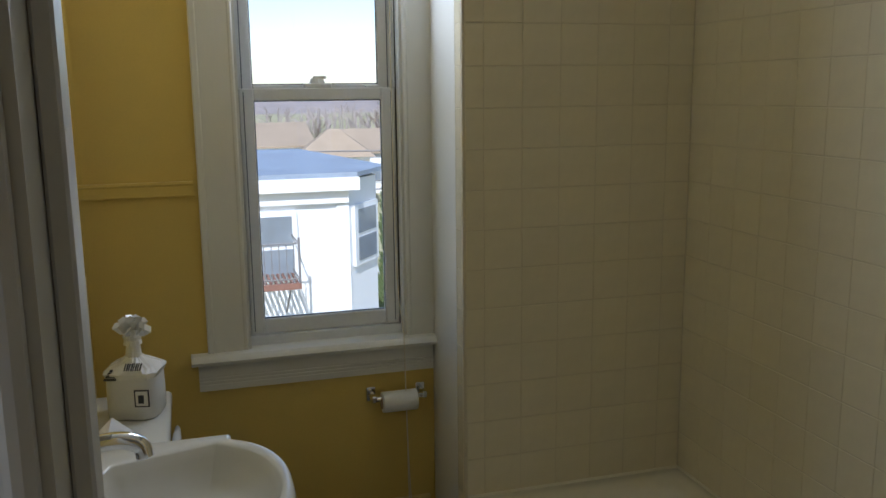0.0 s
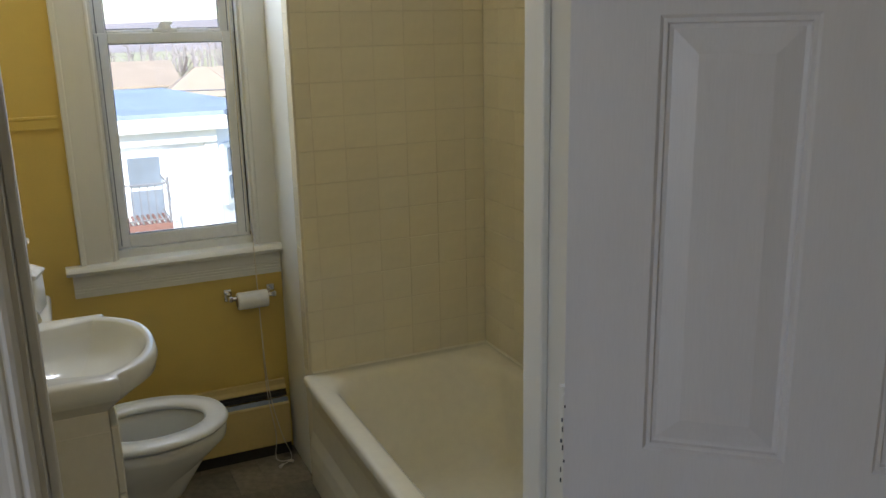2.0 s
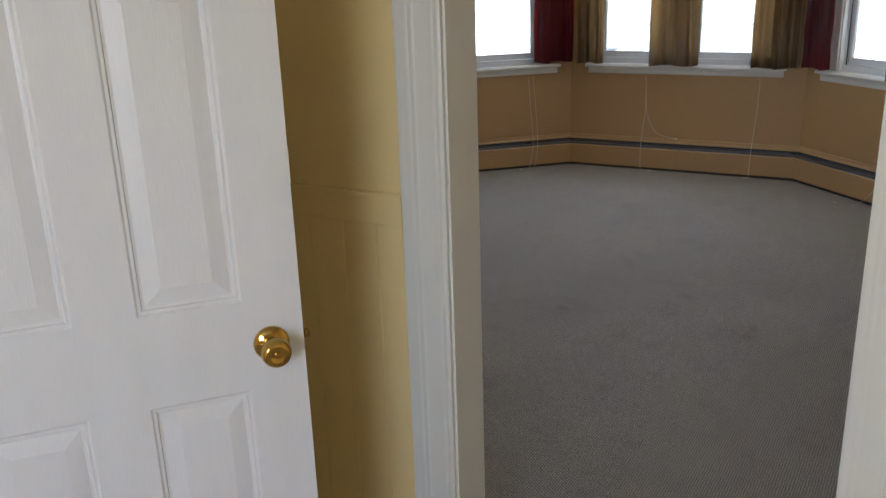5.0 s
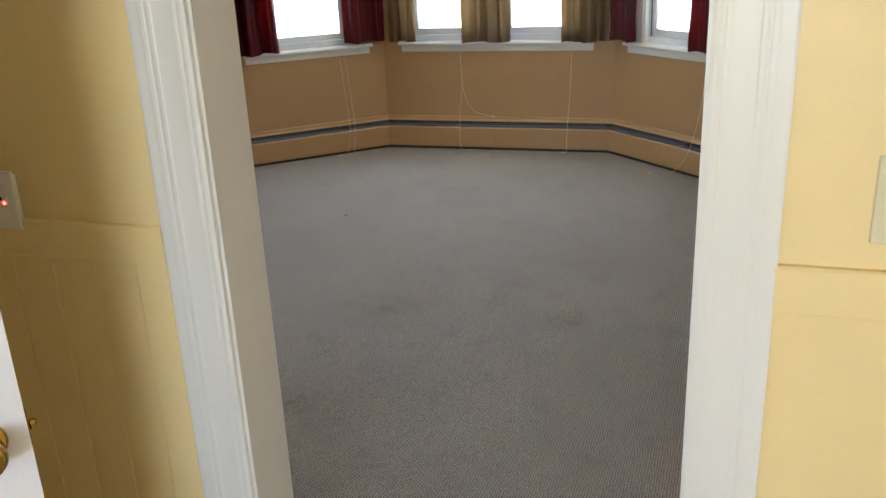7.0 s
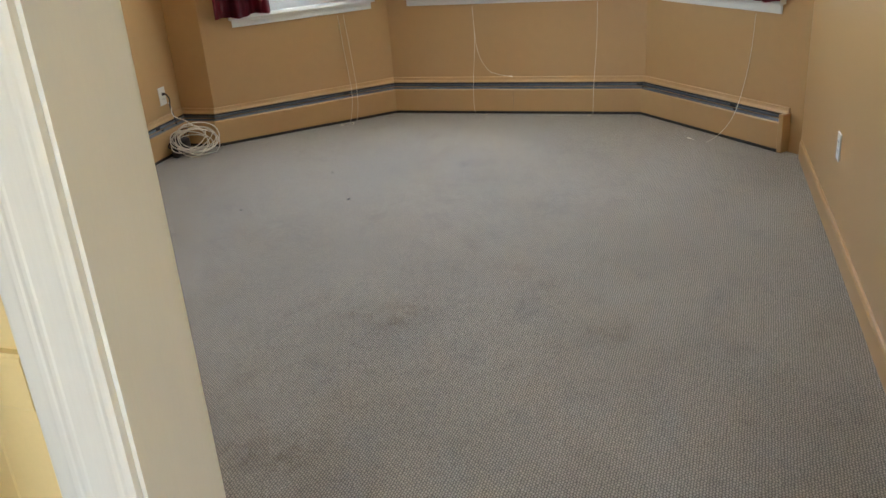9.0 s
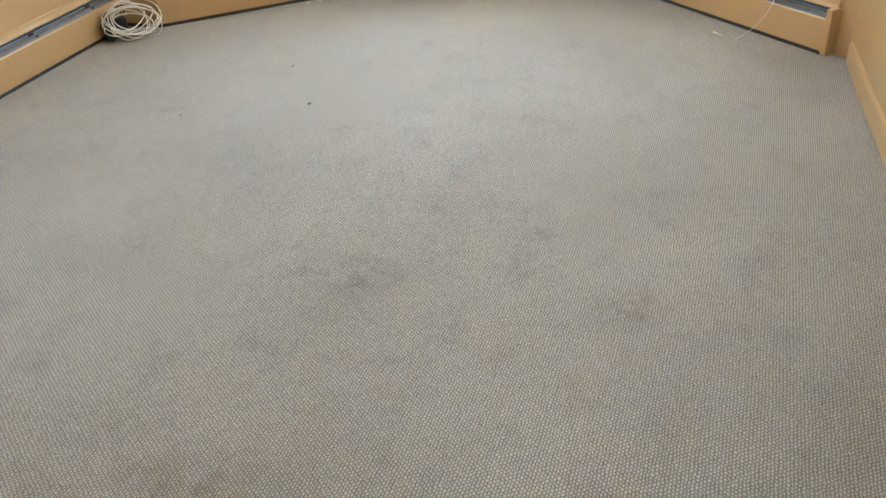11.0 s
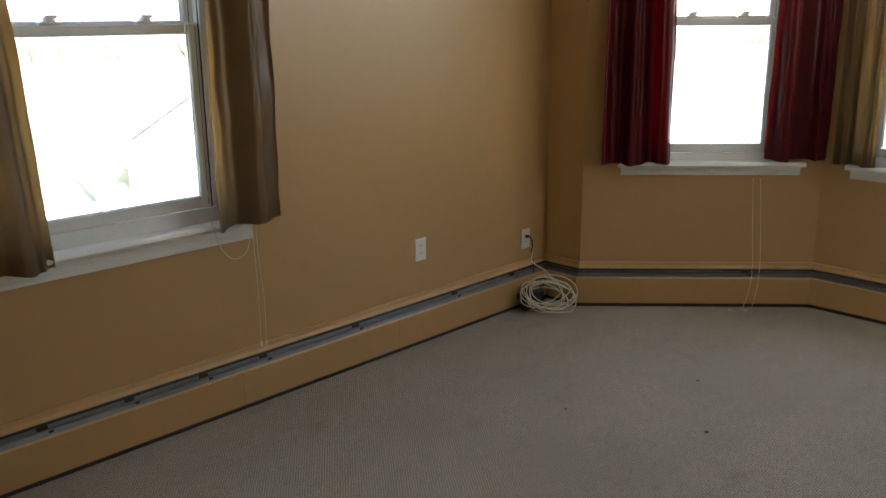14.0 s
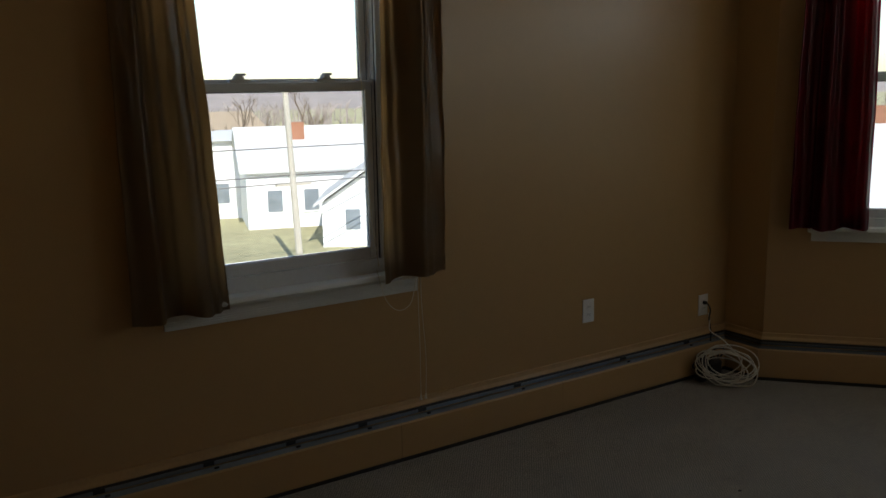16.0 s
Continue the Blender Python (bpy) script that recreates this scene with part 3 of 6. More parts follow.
# ---- windows ----
def window(name, m, hole, label, locks=1, side_casing=0.0, stool=None, apron=0.048, fw=0.026, meet_z=1.593, foot=0.028, ends=(0.018, 0.018)):
    """A white double-hung window in the hole of a wall frame: frame, two sashes, panes, locks, stool and apron."""
    a0, a1, z0, z1 = hole
    w = thing(name, m @ Matrix.Translation((a0, 0, z0)), label, "window", "", "structure")
    W, H = a1 - a0, z1 - z0
    meet = meet_z - z0
    bm = B()
    box(bm, 0, fw, 0.03, 0.135, 0, H)
    box(bm, W - fw, W, 0.03, 0.135, 0, H)
    box(bm, fw, W - fw, 0.03, 0.135, H - 0.03, H)
    box(bm, fw, W - fw, 0.03, 0.150, 0, foot)
    box(bm, fw, fw + 0.010, 0.076, 0.082, foot, H - 0.03)
    box(bm, W - fw - 0.010, W - fw, 0.076, 0.082, foot, H - 0.03)
    part("window_frame", bm, M_VINYL, w)
    for nm, s0, s1, y0, y1 in (("lower_sash", foot + 0.002, meet, 0.045, 0.075), ("upper_sash", meet - 0.035, H - 0.032, 0.084, 0.112)):
        bm = B()
        l, r = fw + 0.002, W - fw - 0.002
        box(bm, l, l + 0.042, y0, y1, s0, s1, 0.003)
        box(bm, r - 0.042, r, y0, y1, s0, s1, 0.003)
        box(bm, l + 0.042, r - 0.042, y0, y1, s0, s0 + 0.045, 0.003)
        box(bm, l + 0.042, r - 0.042, y0, y1, s1 - 0.035, s1, 0.003)
        sash = part(nm, bm, M_VINYL, w)
        part("pane", box(B(), l + 0.040, r - 0.040, (y0 + y1) / 2 - 0.002, (y0 + y1) / 2 + 0.002, s0 + 0.043, s1 - 0.033), M_GLASS, sash)
        bm = B()
        for x0, x1, q0, q1 in ((l + 0.0415, l + 0.0445, s0 + 0.045, s1 - 0.035), (r - 0.0445, r - 0.0415, s0 + 0.045, s1 - 0.035), (l + 0.0445, r - 0.0445, s0 + 0.0445, s0 + 0.0475), (l + 0.0445, r - 0.0445, s1 - 0.0375, s1 - 0.0345)):
            box(bm, x0, x1, (y0 + y1) / 2 - 0.006, (y0 + y1) / 2 - 0.0025, q0, q1)
        part("gasket", bm, M_STEELDARK, sash, "dark glazing gasket")
        bm = B()
        for x0 in (l + 0.012, r - 0.015):
            box(bm, x0, x0 + 0.003, y0 - 0.0006, y0 + 0.001, s0 + 0.01, s1 - 0.01)
        part("sash_groove", bm, M_STEEL, sash, "thin grey groove")
    for k in range(locks):
        c = W * (0.5 if locks == 1 else (0.3, 0.7)[k])
        bm = B()
        box(bm, c - 0.040, c + 0.040, 0.047, 0.078, meet, meet + 0.013, 0.003)
        cyl(bm, (c, 0.064, meet + 0.013), (c, 0.064, meet + 0.027), 0.023, 0.018, 14)
        box(bm, c - 0.012, c + 0.026, 0.054, 0.070, meet + 0.025, meet + 0.034, 0.002)
        part("sash_lock", bm, M_VINYL, w, "white sash lock")
    for c in (0.075, W - 0.075):
        part("tilt_latch", box(B(), c - 0.022, c + 0.022, 0.05, 0.07, meet, meet + 0.006, 0.002), M_VINYL, w)
    s0, s1 = stool if stool else (-0.11, W + 0.11)
    bm = B()
    prism(bm, [(-0.045, -0.006), (-0.050, -0.014), (-0.045, -0.024), (0.03, -0.024), (0.03, 0.002), (-0.038, 0.002)], s0, s1, "x")
    part("window_sill", bm, M_TRIM, w)
    bm = B()
    prism(bm, [(-0.003, -0.0245), (-0.018, -0.0245), (-0.018, -0.03), (-0.014, -0.034), (-0.014, -0.024 - apron * 0.50), (-0.012, -0.024 - apron * 0.53), (-0.014, -0.024 - apron * 0.56), (-0.014, -0.024 - apron * 0.62), (-0.012, -0.024 - apron * 0.65), (-0.014, -0.024 - apron * 0.68), (-0.014, -0.024 - apron * 0.74), (-0.012, -0.024 - apron * 0.77), (-0.014, -0.024 - apron * 0.80), (-0.013, -0.024 - apron), (-0.003, -0.024 - apron)], s0 + ends[0], s1 - ends[1], "x")
    part("apron", bm, M_TRIM, w)
    if side_casing:
        for sgn in (-1, 1):
            bm = B()
            c0 = 0 if sgn < 0 else W
            prof = [(0, -0.003), (0, -0.010), (0.004, -0.0135), (0.010, -0.0135), (0.014, -0.0115), (0.018, -0.0115), (side_casing - 0.020, -0.0135), (side_casing - 0.016, -0.0175), (side_casing - 0.004, -0.0185), (side_casing, -0.016), (side_casing, -0.003)]
            prism(bm, [(c0 + sgn * x, y) for x, y in prof], 0.003, H + side_casing, "z")
            part("casing", bm, M_TRIM, w)
        part("casing", box(B(), -0.001, W + 0.001, -0.019, -0.003, H + 0.001, H + side_casing), M_TRIM, w)
    bm = B()
    for x0 in (fw + 0.0004, W - fw - 0.0024):
        box(bm, x0, x0 + 0.002, 0.040, 0.046, 0.03, H - 0.032)
    part("weatherstrip", bm, M_DARK, w, "dark weatherstrip beside the sash")
    # liner of the opening between wall face and frame
    bm = B()
    box(bm, 0.0, min(0.012, fw), -0.002, 0.03, 0.003, H)
    box(bm, W - min(0.012, fw), W, -0.002, 0.03, 0.003, H)
    part("jamb_liner", bm, M_TRIM, w)
    return w


m_bn = Matrix.Translation((0, BATH_N, 0))
window("window_1", m_bn, (BW_A0, BW_A1, BW_Z0, BW_Z1), "white double-hung bathroom window with a wide moulded casing", 1, 0.115, (-0.162, 0.550 + 0.02), 0.085, 0.008, 1.558)
window("window_2", F_NORTH, NW_HOLE, "white double-hung bedroom window with two sash locks", 2, 0.085, apron=0.066, fw=0.055, foot=0.060)
window("window_3", F_BL, WL, "white double-hung window in the angled bay wall", 2, 0.07, (-0.165, 0.85), 0.048, foot=0.046)
wc1 = window("window_4", F_BC, WC1, "white double-hung window in the middle of the bay", 2, 0.06, (-0.07, 0.67), 0.050, foot=0.046, ends=(0.018, 0.0))
window("window_5", F_BC, WC2, "white double-hung window in the middle of the bay", 2, 0.06, (-0.0695, 0.71), 0.050, foot=0.046, ends=(0.0, 0.018))
window("window_6", F_BR, WR, "white double-hung window in the angled bay wall", 2, 0.07, (-0.165, 0.805), 0.052, foot=0.046)

window_daylight("window_1_daylight", m_bn, (BW_A0 + BW_A1) / 2, 2.05, 0.40, 0.34, 5.0, (0.88, 0.95, 1.0))
window_daylight("window_2_daylight", F_NORTH, NW0, 2.07, 0.76, 0.30, 1.0)
window_daylight("window_3_daylight", F_BL, 0.70, 2.09, 0.56, 0.30, 1.15)
window_daylight("window_4_daylight", F_BC, 0.505, 2.09, 0.52, 0.30, 1.15)
window_daylight("window_5_daylight", F_BC, 1.265, 2.09, 0.56, 0.30, 1.15)
window_daylight("window_6_daylight", F_BR, 0.62, 2.09, 0.56, 0.30, 1.15)

# hall window behind the walk
w = thing("window_7", along((-2.6, -3.2), (-2.6, HALL_N))[0] @ Matrix.Translation((1.55, 0, 0.9)), "white framed hall window", "window", "", "structure")
bm = B()
box(bm, 0, 0.05, 0.02, 0.12, 0, 1.3)
box(bm, 1.05, 1.1, 0.02, 0.12, 0, 1.3)
box(bm, 0.05, 1.05, 0.02, 0.12, 0, 0.05)
box(bm, 0.05, 1.05, 0.02, 0.12, 1.25, 1.3)
part("window_frame", bm, M_VINYL, w)


# ---- door casings, jambs ----
def shallow(profile, k):
    """The same moulding with flatter relief."""
    return [(x, -0.012 + (y + 0.012) * k if -0.03 < y < -0.003 else y) for x, y in profile]


FLUTED = [(0, -0.002), (0, -0.012), (0.005, -0.0165), (0.010, -0.0175), (0.014, -0.0145), (0.0165, -0.0137), (0.019, -0.0157), (0.024, -0.0160), (0.029, -0.0125), (0.036, -0.0107), (0.046, -0.0100), (0.056, -0.0113),
          (0.063, -0.0135), (0.066, -0.0172), (0.071, -0.0182), (0.0745, -0.0155), (0.077, -0.0152), (0.080, -0.0182), (0.086, -0.0195), (0.090, -0.0175), (0.094, -0.0172), (0.108, -0.0175), (0.112, -0.0145), (0.112, -0.002)]


def door_frame(name, m, width, depth, top, label, stop_at, both=True, stop_w=0.035, relief=1.0):
    """Jambs, stops and fluted casings of an opening; frame: x across, y through the wall from the near face."""
    f = thing(name, m, label, "door frame", "", "structure")
    bm = B()
    box(bm, -0.018, 0, -0.001, depth + 0.001, 0, top)
    part("jamb", bm, M_TRIM, f)
    part("jamb", box(B(), width, width + 0.018, -0.001, depth + 0.001, 0, top), M_TRIM, f)
    part("head_jamb", box(B(), -0.018, width + 0.018, -0.001, depth + 0.001, top, top + 0.018), M_TRIM, f)
    if stop_w:
        part("stop", box(B(), 0.0005, 0.0125, stop_at, stop_at + stop_w, 0, top - 0.013, 0.002), M_TRIM, f)
        part("stop", box(B(), width - 0.0125, width - 0.0005, stop_at, stop_at + stop_w, 0, top - 0.013, 0.002), M_TRIM, f)
        part("stop", box(B(), 0.0005, width - 0.0005, stop_at, stop_at + stop_w, top - 0.0125, top - 0.0005, 0.002), M_TRIM, f)
    for face in ((0, depth) if both else (0,)):
        s = 1 if face == 0 else -1
        for c0, sg in ((-0.006, -1), (width + 0.006, 1)):
            bm = B()
            prism(bm, [(c0 + sg * x, face + s * y) for x, y in shallow(FLUTED, relief)], 0, top + 0.006, "z")
            part("casing", bm, M_TRIM, f)
        bm = B()
        prism(bm, [(face + s * y, top + 0.007 + x) for x, y in shallow(FLUTED, relief)], -0.118, width + 0.118, "x")
        part("casing", bm, M_TRIM, f)
    return f


door_frame("door_frame_1", Matrix.Translation((DOOR_L, HALL_N, 0)), DOOR_R - DOOR_L, 0.116, DOOR_TOP, "white fluted casing round the bathroom doorway", 0.045)
m = Matrix.Translation((BED_W0, BDOOR_N, 0)) @ Matrix.Rotation(radians(-90), 4, "Z")
door_frame("door_frame_2", m, BDOOR_N - BDOOR_S, 0.137, BDOOR_TOP, "white fluted casing round the open bedroom doorway", 0.036, True, 0.0, 0.3)


# ---- wainscot and rails of the hall ----
def board_mesh(w, z0, z1, t=0.010):
    bm = B()
    prism(bm, [(0.0003, 0), (0.0003, -t + 0.0022), (0.0022, -t), (w - 0.0022, -t), (w - 0.0003, -t + 0.0022), (w - 0.0003, 0)], z0, z1)
    bmesh.ops.recalc_face_normals(bm, faces=bm.faces[:])
    me = bpy.data.meshes.new("board")
    bm.to_mesh(me)
    bm.free()
    me.materials.append(M_HALL)
    return me


CR0, CR1 = 1.014, 1.090


def rail(name, m, a0, a1, label, mat):
    bm = B()
    prism(bm, [(0, CR0), (-0.012, CR0), (-0.013, CR0 + 0.004), (-0.013, CR1 - 0.014), (-0.0134, CR1 - 0.011), (-0.0136, CR1 - 0.004), (-0.0105, CR1), (0, CR1)], a0, a1, "x")
    return struct(name, bm, mat, label, "chair rail", m)


WAINSCOT = []
me95 = board_mesh(0.095, 0.0, CR0 - 0.001)
m_e = Matrix.Translation((BED_W0, 0, 0)) @ Matrix.Rotation(radians(-90), 4, "Z")
for name, m, spans in (("wainscot_east", m_e, ((-HALL_N, 0.026 - 0.008), (1.066, 3.2))), ("wainscot_north", Matrix.Translation((0, HALL_N, 0)), ((-1.6, -0.18), (0.727, 1.50)))):
    th = thing(name, m, "cream yellow painted vertical board wainscot", "wainscot", "", "structure")
    WAINSCOT.append((th, spans))
    for k, (a0, a1) in enumerate(spans):
        rail("chair_rail_%s_%d" % (name[9:], k + 1), m, a0, a1, "cream yellow painted chair rail on the hall wall", M_HALL)
rail_b = B()
prism(rail_b, [(BATH_N, 1.268), (BATH_N - 0.012, 1.268), (BATH_N - 0.013, 1.272), (BATH_N - 0.013, 1.297), (BATH_N - 0.018, 1.303), (BATH_N - 0.016, 1.309), (BATH_N, 1.309)], BATH_W, 0.008, "x")
struct("chair_rail_bath", rail_b, M_BATH, "mustard yellow chair rail beside the bathroom window", "chair rail")
bm = B()
prism(bm, [(-0.0005, 0), (-0.014, 0), (-0.014, 0.085), (-0.009, 0.098), (-0.004, 0.10), (-0.0005, 0.10)], 0.06, L_SOUTH - 0.003, "x")
struct("baseboard", bm, M_BED, "tan painted baseboard along the bedroom wall", "baseboard", F_SOUTH)


# ---- bathroom door ----
def panel_face(bm, x0, x1, z0, z1, y, s):
    """A raised panel with a moulded edge on the face y; s is the side that it looks to."""
    steps = [(0, 0), (0.004, 0.0035), (0.009, 0.0035), (0.011, 0.0075), (0.016, 0.0085), (0.046, 0.0015), (0.048, 0.0015)]
    rings = []
    for ins, dep in steps:
        rings.append([(x0 + ins, y - s * dep, z0 + ins), (x1 - ins, y - s * dep, z0 + ins), (x1 - ins, y - s * dep, z1 - ins), (x0 + ins, y - s * dep, z1 - ins)])
    loops(bm, rings, close=False)


DA, DB = Vector((0.648, 0.306, 0)), Vector((1.000, 0.008, 0))
dd = (DB - DA).normalized()
DW, DT, STILE = 0.668, 0.035, 0.105
hinge_edge = DA - dd * STILE
door_m = Matrix.Translation((hinge_edge.x, hinge_edge.y, 0.012)) @ Matrix.Rotation(math.atan2(dd.y, dd.x), 4, "Z")
door = thing("door_1", door_m, "white six-panel bathroom door standing open into the hall", "door", "", "structure")
PX = ((STILE, STILE + 0.178), (DW - STILE - 0.178, DW - STILE))
PZ = ((0.22, 0.826), (1.000, 1.561), (1.655, 1.90))
bm = B()
zs = [0.0, 0.22, 0.826, 1.000, 1.561, 1.655, 1.90, 2.02]
xs = [0.0, PX[0][0], PX[0][1], PX[1][0], PX[1][1], DW]
for i in range(5):
    for k in range(7):
        if i in (1, 3) and k in (1, 3, 5):
            continue
        for y in (0.0, DT):
            bm.faces.new([bm.verts.new(c) for c in ((xs[i], y, zs[k]), (xs[i + 1], y, zs[k]), (xs[i + 1], y, zs[k + 1]), (xs[i], y, zs[k + 1]))])
for x in (0.0, DW):
    bm.faces.new([bm.verts.new(c) for c in ((x, 0, 0), (x, DT, 0), (x, DT, zs[-1]), (x, 0, zs[-1]))])
for z in (0.0, zs[-1]):
    bm.faces.new([bm.verts.new(c) for c in ((0, 0, z), (DW, 0, z), (DW, DT, z), (0, DT, z))])
bmesh.ops.remove_doubles(bm, verts=bm.verts[:], dist=1e-5)
part("slab", bm, M_DOOR, door)
for x0, x1 in PX:
    for z0, z1 in PZ:
        bm = B()
        panel_face(bm, x0, x1, z0, z1, 0.0, -1)
        panel_face(bm, x0, x1, z0, z1, DT, 1)
        part("panel", bm, M_DOOR, door)
for sgn, y in ((-1, 0.0), (1, DT)):
    kz, kx = 0.913, DW - 0.060
    mk = Matrix.Translation((kx, y, kz)) @ Matrix.Rotation(radians(90 if sgn < 0 else -90), 4, "X")
    knob = part("door_knob", lathe(B(), [(0.0115, 0.0), (0.0115, 0.024), (0.019, 0.030), (0.026, 0.040), (0.0275, 0.050), (0.024, 0.060), (0.014, 0.0635), (0.012, 0.062), (0.004, 0.062)], 28, mk), M_BRASS, door, "polished brass door knob", smooth=True)
    part("rosette", lathe(B(), [(0.033, 0.0), (0.033, 0.003), (0.029, 0.007), (0.018, 0.010), (0.012, 0.013)], 28, mk), M_BRASS, knob, smooth=True)
    part("keyhole", lathe(B(), [(0.0045, 0.060), (0.0045, 0.0645)], 12, mk), M_BRASS, knob)
bm = box(B(), DW - 0.001, DW + 0.0025, 0.006, 0.029, 0.885, 0.942, 0.001)
lt = part("latch", bm, M_BRASS, door, "brass latch plate on the door edge")
part("bolt", box(B(), DW + 0.002, DW + 0.014, 0.011, 0.024, 0.906, 0.921, 0.003), M_BRASS, lt)
for hz in (0.28, 1.02, 1.78):
    bm = B()
    cyl(bm, (-0.006, DT + 0.002, hz - 0.045), (-0.006, DT + 0.002, hz + 0.045), 0.006, n=12)
    box(bm, -0.0025, 0.0, 0.004, DT, hz - 0.044, hz + 0.044)
    part("hinge", bm, M_TRIM, door, "painted-over butt hinge")

rnd = random.Random(31)
for k in range(8):
    z = 0.940 + 0.015 * k + rnd.uniform(-0.004, 0.004)
    x = rnd.uniform(-0.005, 0.001)
    part("paint_chip", box(B(), x, x + rnd.uniform(0.0012, 0.003), -0.0008, 0.0003, z, z + rnd.uniform(0.003, 0.008)), M_STEELDARK, door, "dark chip in the paint")
hk = part("coat_hook", box(B(), 0.034, 0.068, -0.004, -0.0004, 1.592, 1.66, 0.0015), M_BLACK, door, "small black coat hook")
part("peg", tube(B(), [(0.051, -0.004, 1.64), (0.051, -0.030, 1.635), (0.051, -0.036, 1.655)], 0.005, 8), M_BLACK, hk, smooth=True)

# ---- baseboard heaters ----
def heater(name, m, a0, a1, label, mat, h=0.215, seams=(), clips=(), front=0.06, cap0=False, cap1=False, mit0=0.0, mit1=0.0, lift=0.020, steel=None, group="baseboard heaters"):
    """A fin-tube baseboard heater on a wall frame; mit: how much longer (or shorter) the front runs at an angled end."""
    w = thing(name, m @ Matrix.Translation((a0, 0, 0)), label, "heater", group)
    L = a1 - a0
    steel = steel or M_STEEL

    def skew(bm):
        for v in bm.verts:
            k = -v.co.y / front
            if v.co.x < 0.002:
                v.co.x += mit0 * k
            elif v.co.x > L - 0.002:
                v.co.x += mit1 * k
        return bm
    bm = B()
    prism(bm, [(-0.001, 0.0), (-0.006, 0.0), (-0.006, h - 0.002), (-0.001, h - 0.002)], 0, L, "x")
    part("back_plate", skew(bm), mat, w)
    bm = B()
    prism(bm, [(-0.0005, h - 0.0015), (-0.020, h - 0.0015), (-0.021, h + 0.003), (-0.012, h + 0.016), (-0.010, h + 0.034), (-0.0005, h + 0.036)], 0, L, "x")
    part("top_strip", skew(bm), mat if mat is not M_BED else M_LIP, w)
    # On the yellow heater the hood is near-black, painting its slot's shade.
    bm = B()
    prism(bm, [(-0.007, h - 0.026), (-0.026, h - 0.026), (-0.023, h - 0.013), (-0.007, h - 0.013)], 0, L, "x")
    part("hood", skew(bm), steel if mat is M_BED else M_DARK, w, "dull grey steel hood")
    # Solid near-black strip painted in for the shade of the open slot.
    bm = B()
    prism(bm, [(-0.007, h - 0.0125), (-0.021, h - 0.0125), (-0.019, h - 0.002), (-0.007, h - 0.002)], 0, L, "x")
    part("slot", skew(bm), M_DARK, w, "dark filler painted as the slot's shade")
    cuts = [0.0, *seams, L]
    for s0, s1 in zip(cuts, cuts[1:]):
        bm = B()
        g0, g1 = (0 if s0 == 0 else 0.001), (0 if s1 == L else 0.001)
        prism(bm, [(-front + 0.004, lift + 0.008), (-front, lift), (-front - 0.001, lift + 0.008), (-front - 0.001, h - 0.047), (-front + 0.005, h - 0.040), (-front + 0.007, h - 0.043), (-front + 0.002, h - 0.049), (-front + 0.002, lift + 0.010)], s0 + g0, s1 - g1, "x")
        part("front_panel", skew(bm), mat, w)
    bm = B()
    prism(bm, [(-front + 0.010, h - 0.047), (-front + 0.008, h - 0.043), (-0.032, h - 0.029), (-0.029, h - 0.032)], 0.0, L, "x")
    part("damper", skew(bm), steel, w, "grey steel damper strip")
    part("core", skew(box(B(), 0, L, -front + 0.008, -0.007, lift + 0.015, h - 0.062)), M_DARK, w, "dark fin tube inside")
    # Near-black block fills the open space below the panel as painted shade.
    part("gap", skew(box(B(), 0, L, -front + 0.006, -0.007, 0.0, lift - 0.001)), M_DARK, w, "dark filler painted as shade above the floor")
    for c in clips:
        part("bracket", box(B(), c - a0 - 0.020, c - a0 + 0.020, -0.030, -0.0265, h - 0.024, h - 0.006, 0.001), M_BLACK, w, "dark damper bracket")
        part("bracket", box(B(), c - a0 + 0.016, c - a0 + 0.034, -0.043, -0.040, h - 0.038, h - 0.028, 0.001), M_BLACK, w, "dark damper bracket")
    for flag, x0, x1 in ((cap0, -0.012, 0.02), (cap1, L - 0.02, L + 0.012)):
        if flag:
            part("end_cap", box(B(), x0, x1, -front - 0.004, -0.0005, 0.004, h + 0.006, 0.003), mat, w)
    return w


heater("baseboard_heater", m_bn, 0.02, 0.672, "yellow enamelled baseboard heater under the bathroom window", M_BATHHEAT, 0.25, (), (), 0.055, lift=0.045)
xo = BED_W1 - 0.14
heater("baseboard_heater", F_NORTH, 0.72 - 0.5, NIB[0] - 0.001 - xo, "long tan painted baseboard heater under the bedroom window", M_BED, 0.215, (3.655 - xo - 0.22, 4.55 - xo - 0.22), [x - xo for x in (2.05, 2.45, 2.84, 3.17, 3.49, 3.78, 4.30, 4.98, 5.45)], 0.06, mit1=-0.06)
fj, _ = along((NIB[0], BED_N - 0.005), NIB)
heater("baseboard_heater", fj, 0.0, BED_N - 0.005 - NIB[1], "short tan baseboard heater on the return wall", M_BED, 0.215, (), (), 0.06, steel=M_STEELDARK, mit0=0.06, mit1=0.0235)
t1, t2 = 0.06 * math.tan(radians(21.65)), 0.06 * math.tan(radians(22.0))
heater("baseboard_heater", F_BL, 0.0, L_BL, "tan painted baseboard heater under the angled bay window", M_BED, 0.215, (), (0.93,), 0.06, steel=M_STEELDARK, mit0=-0.0235, mit1=-t1)
heater("baseboard_heater", F_BC, 0.0, L_BC, "tan painted baseboard heater under the middle bay windows", M_BED, 0.215, (0.9,), (1.76,), 0.06, steel=M_STEELDARK, mit0=t1, mit1=-t2)
heater("baseboard_heater", F_BR, 0.0, L_BR - 0.09, "tan painted baseboard heater with an end cap", M_BED, 0.215, (), (0.8,), 0.06, steel=M_STEELDARK, cap1=True, mit0=t2)


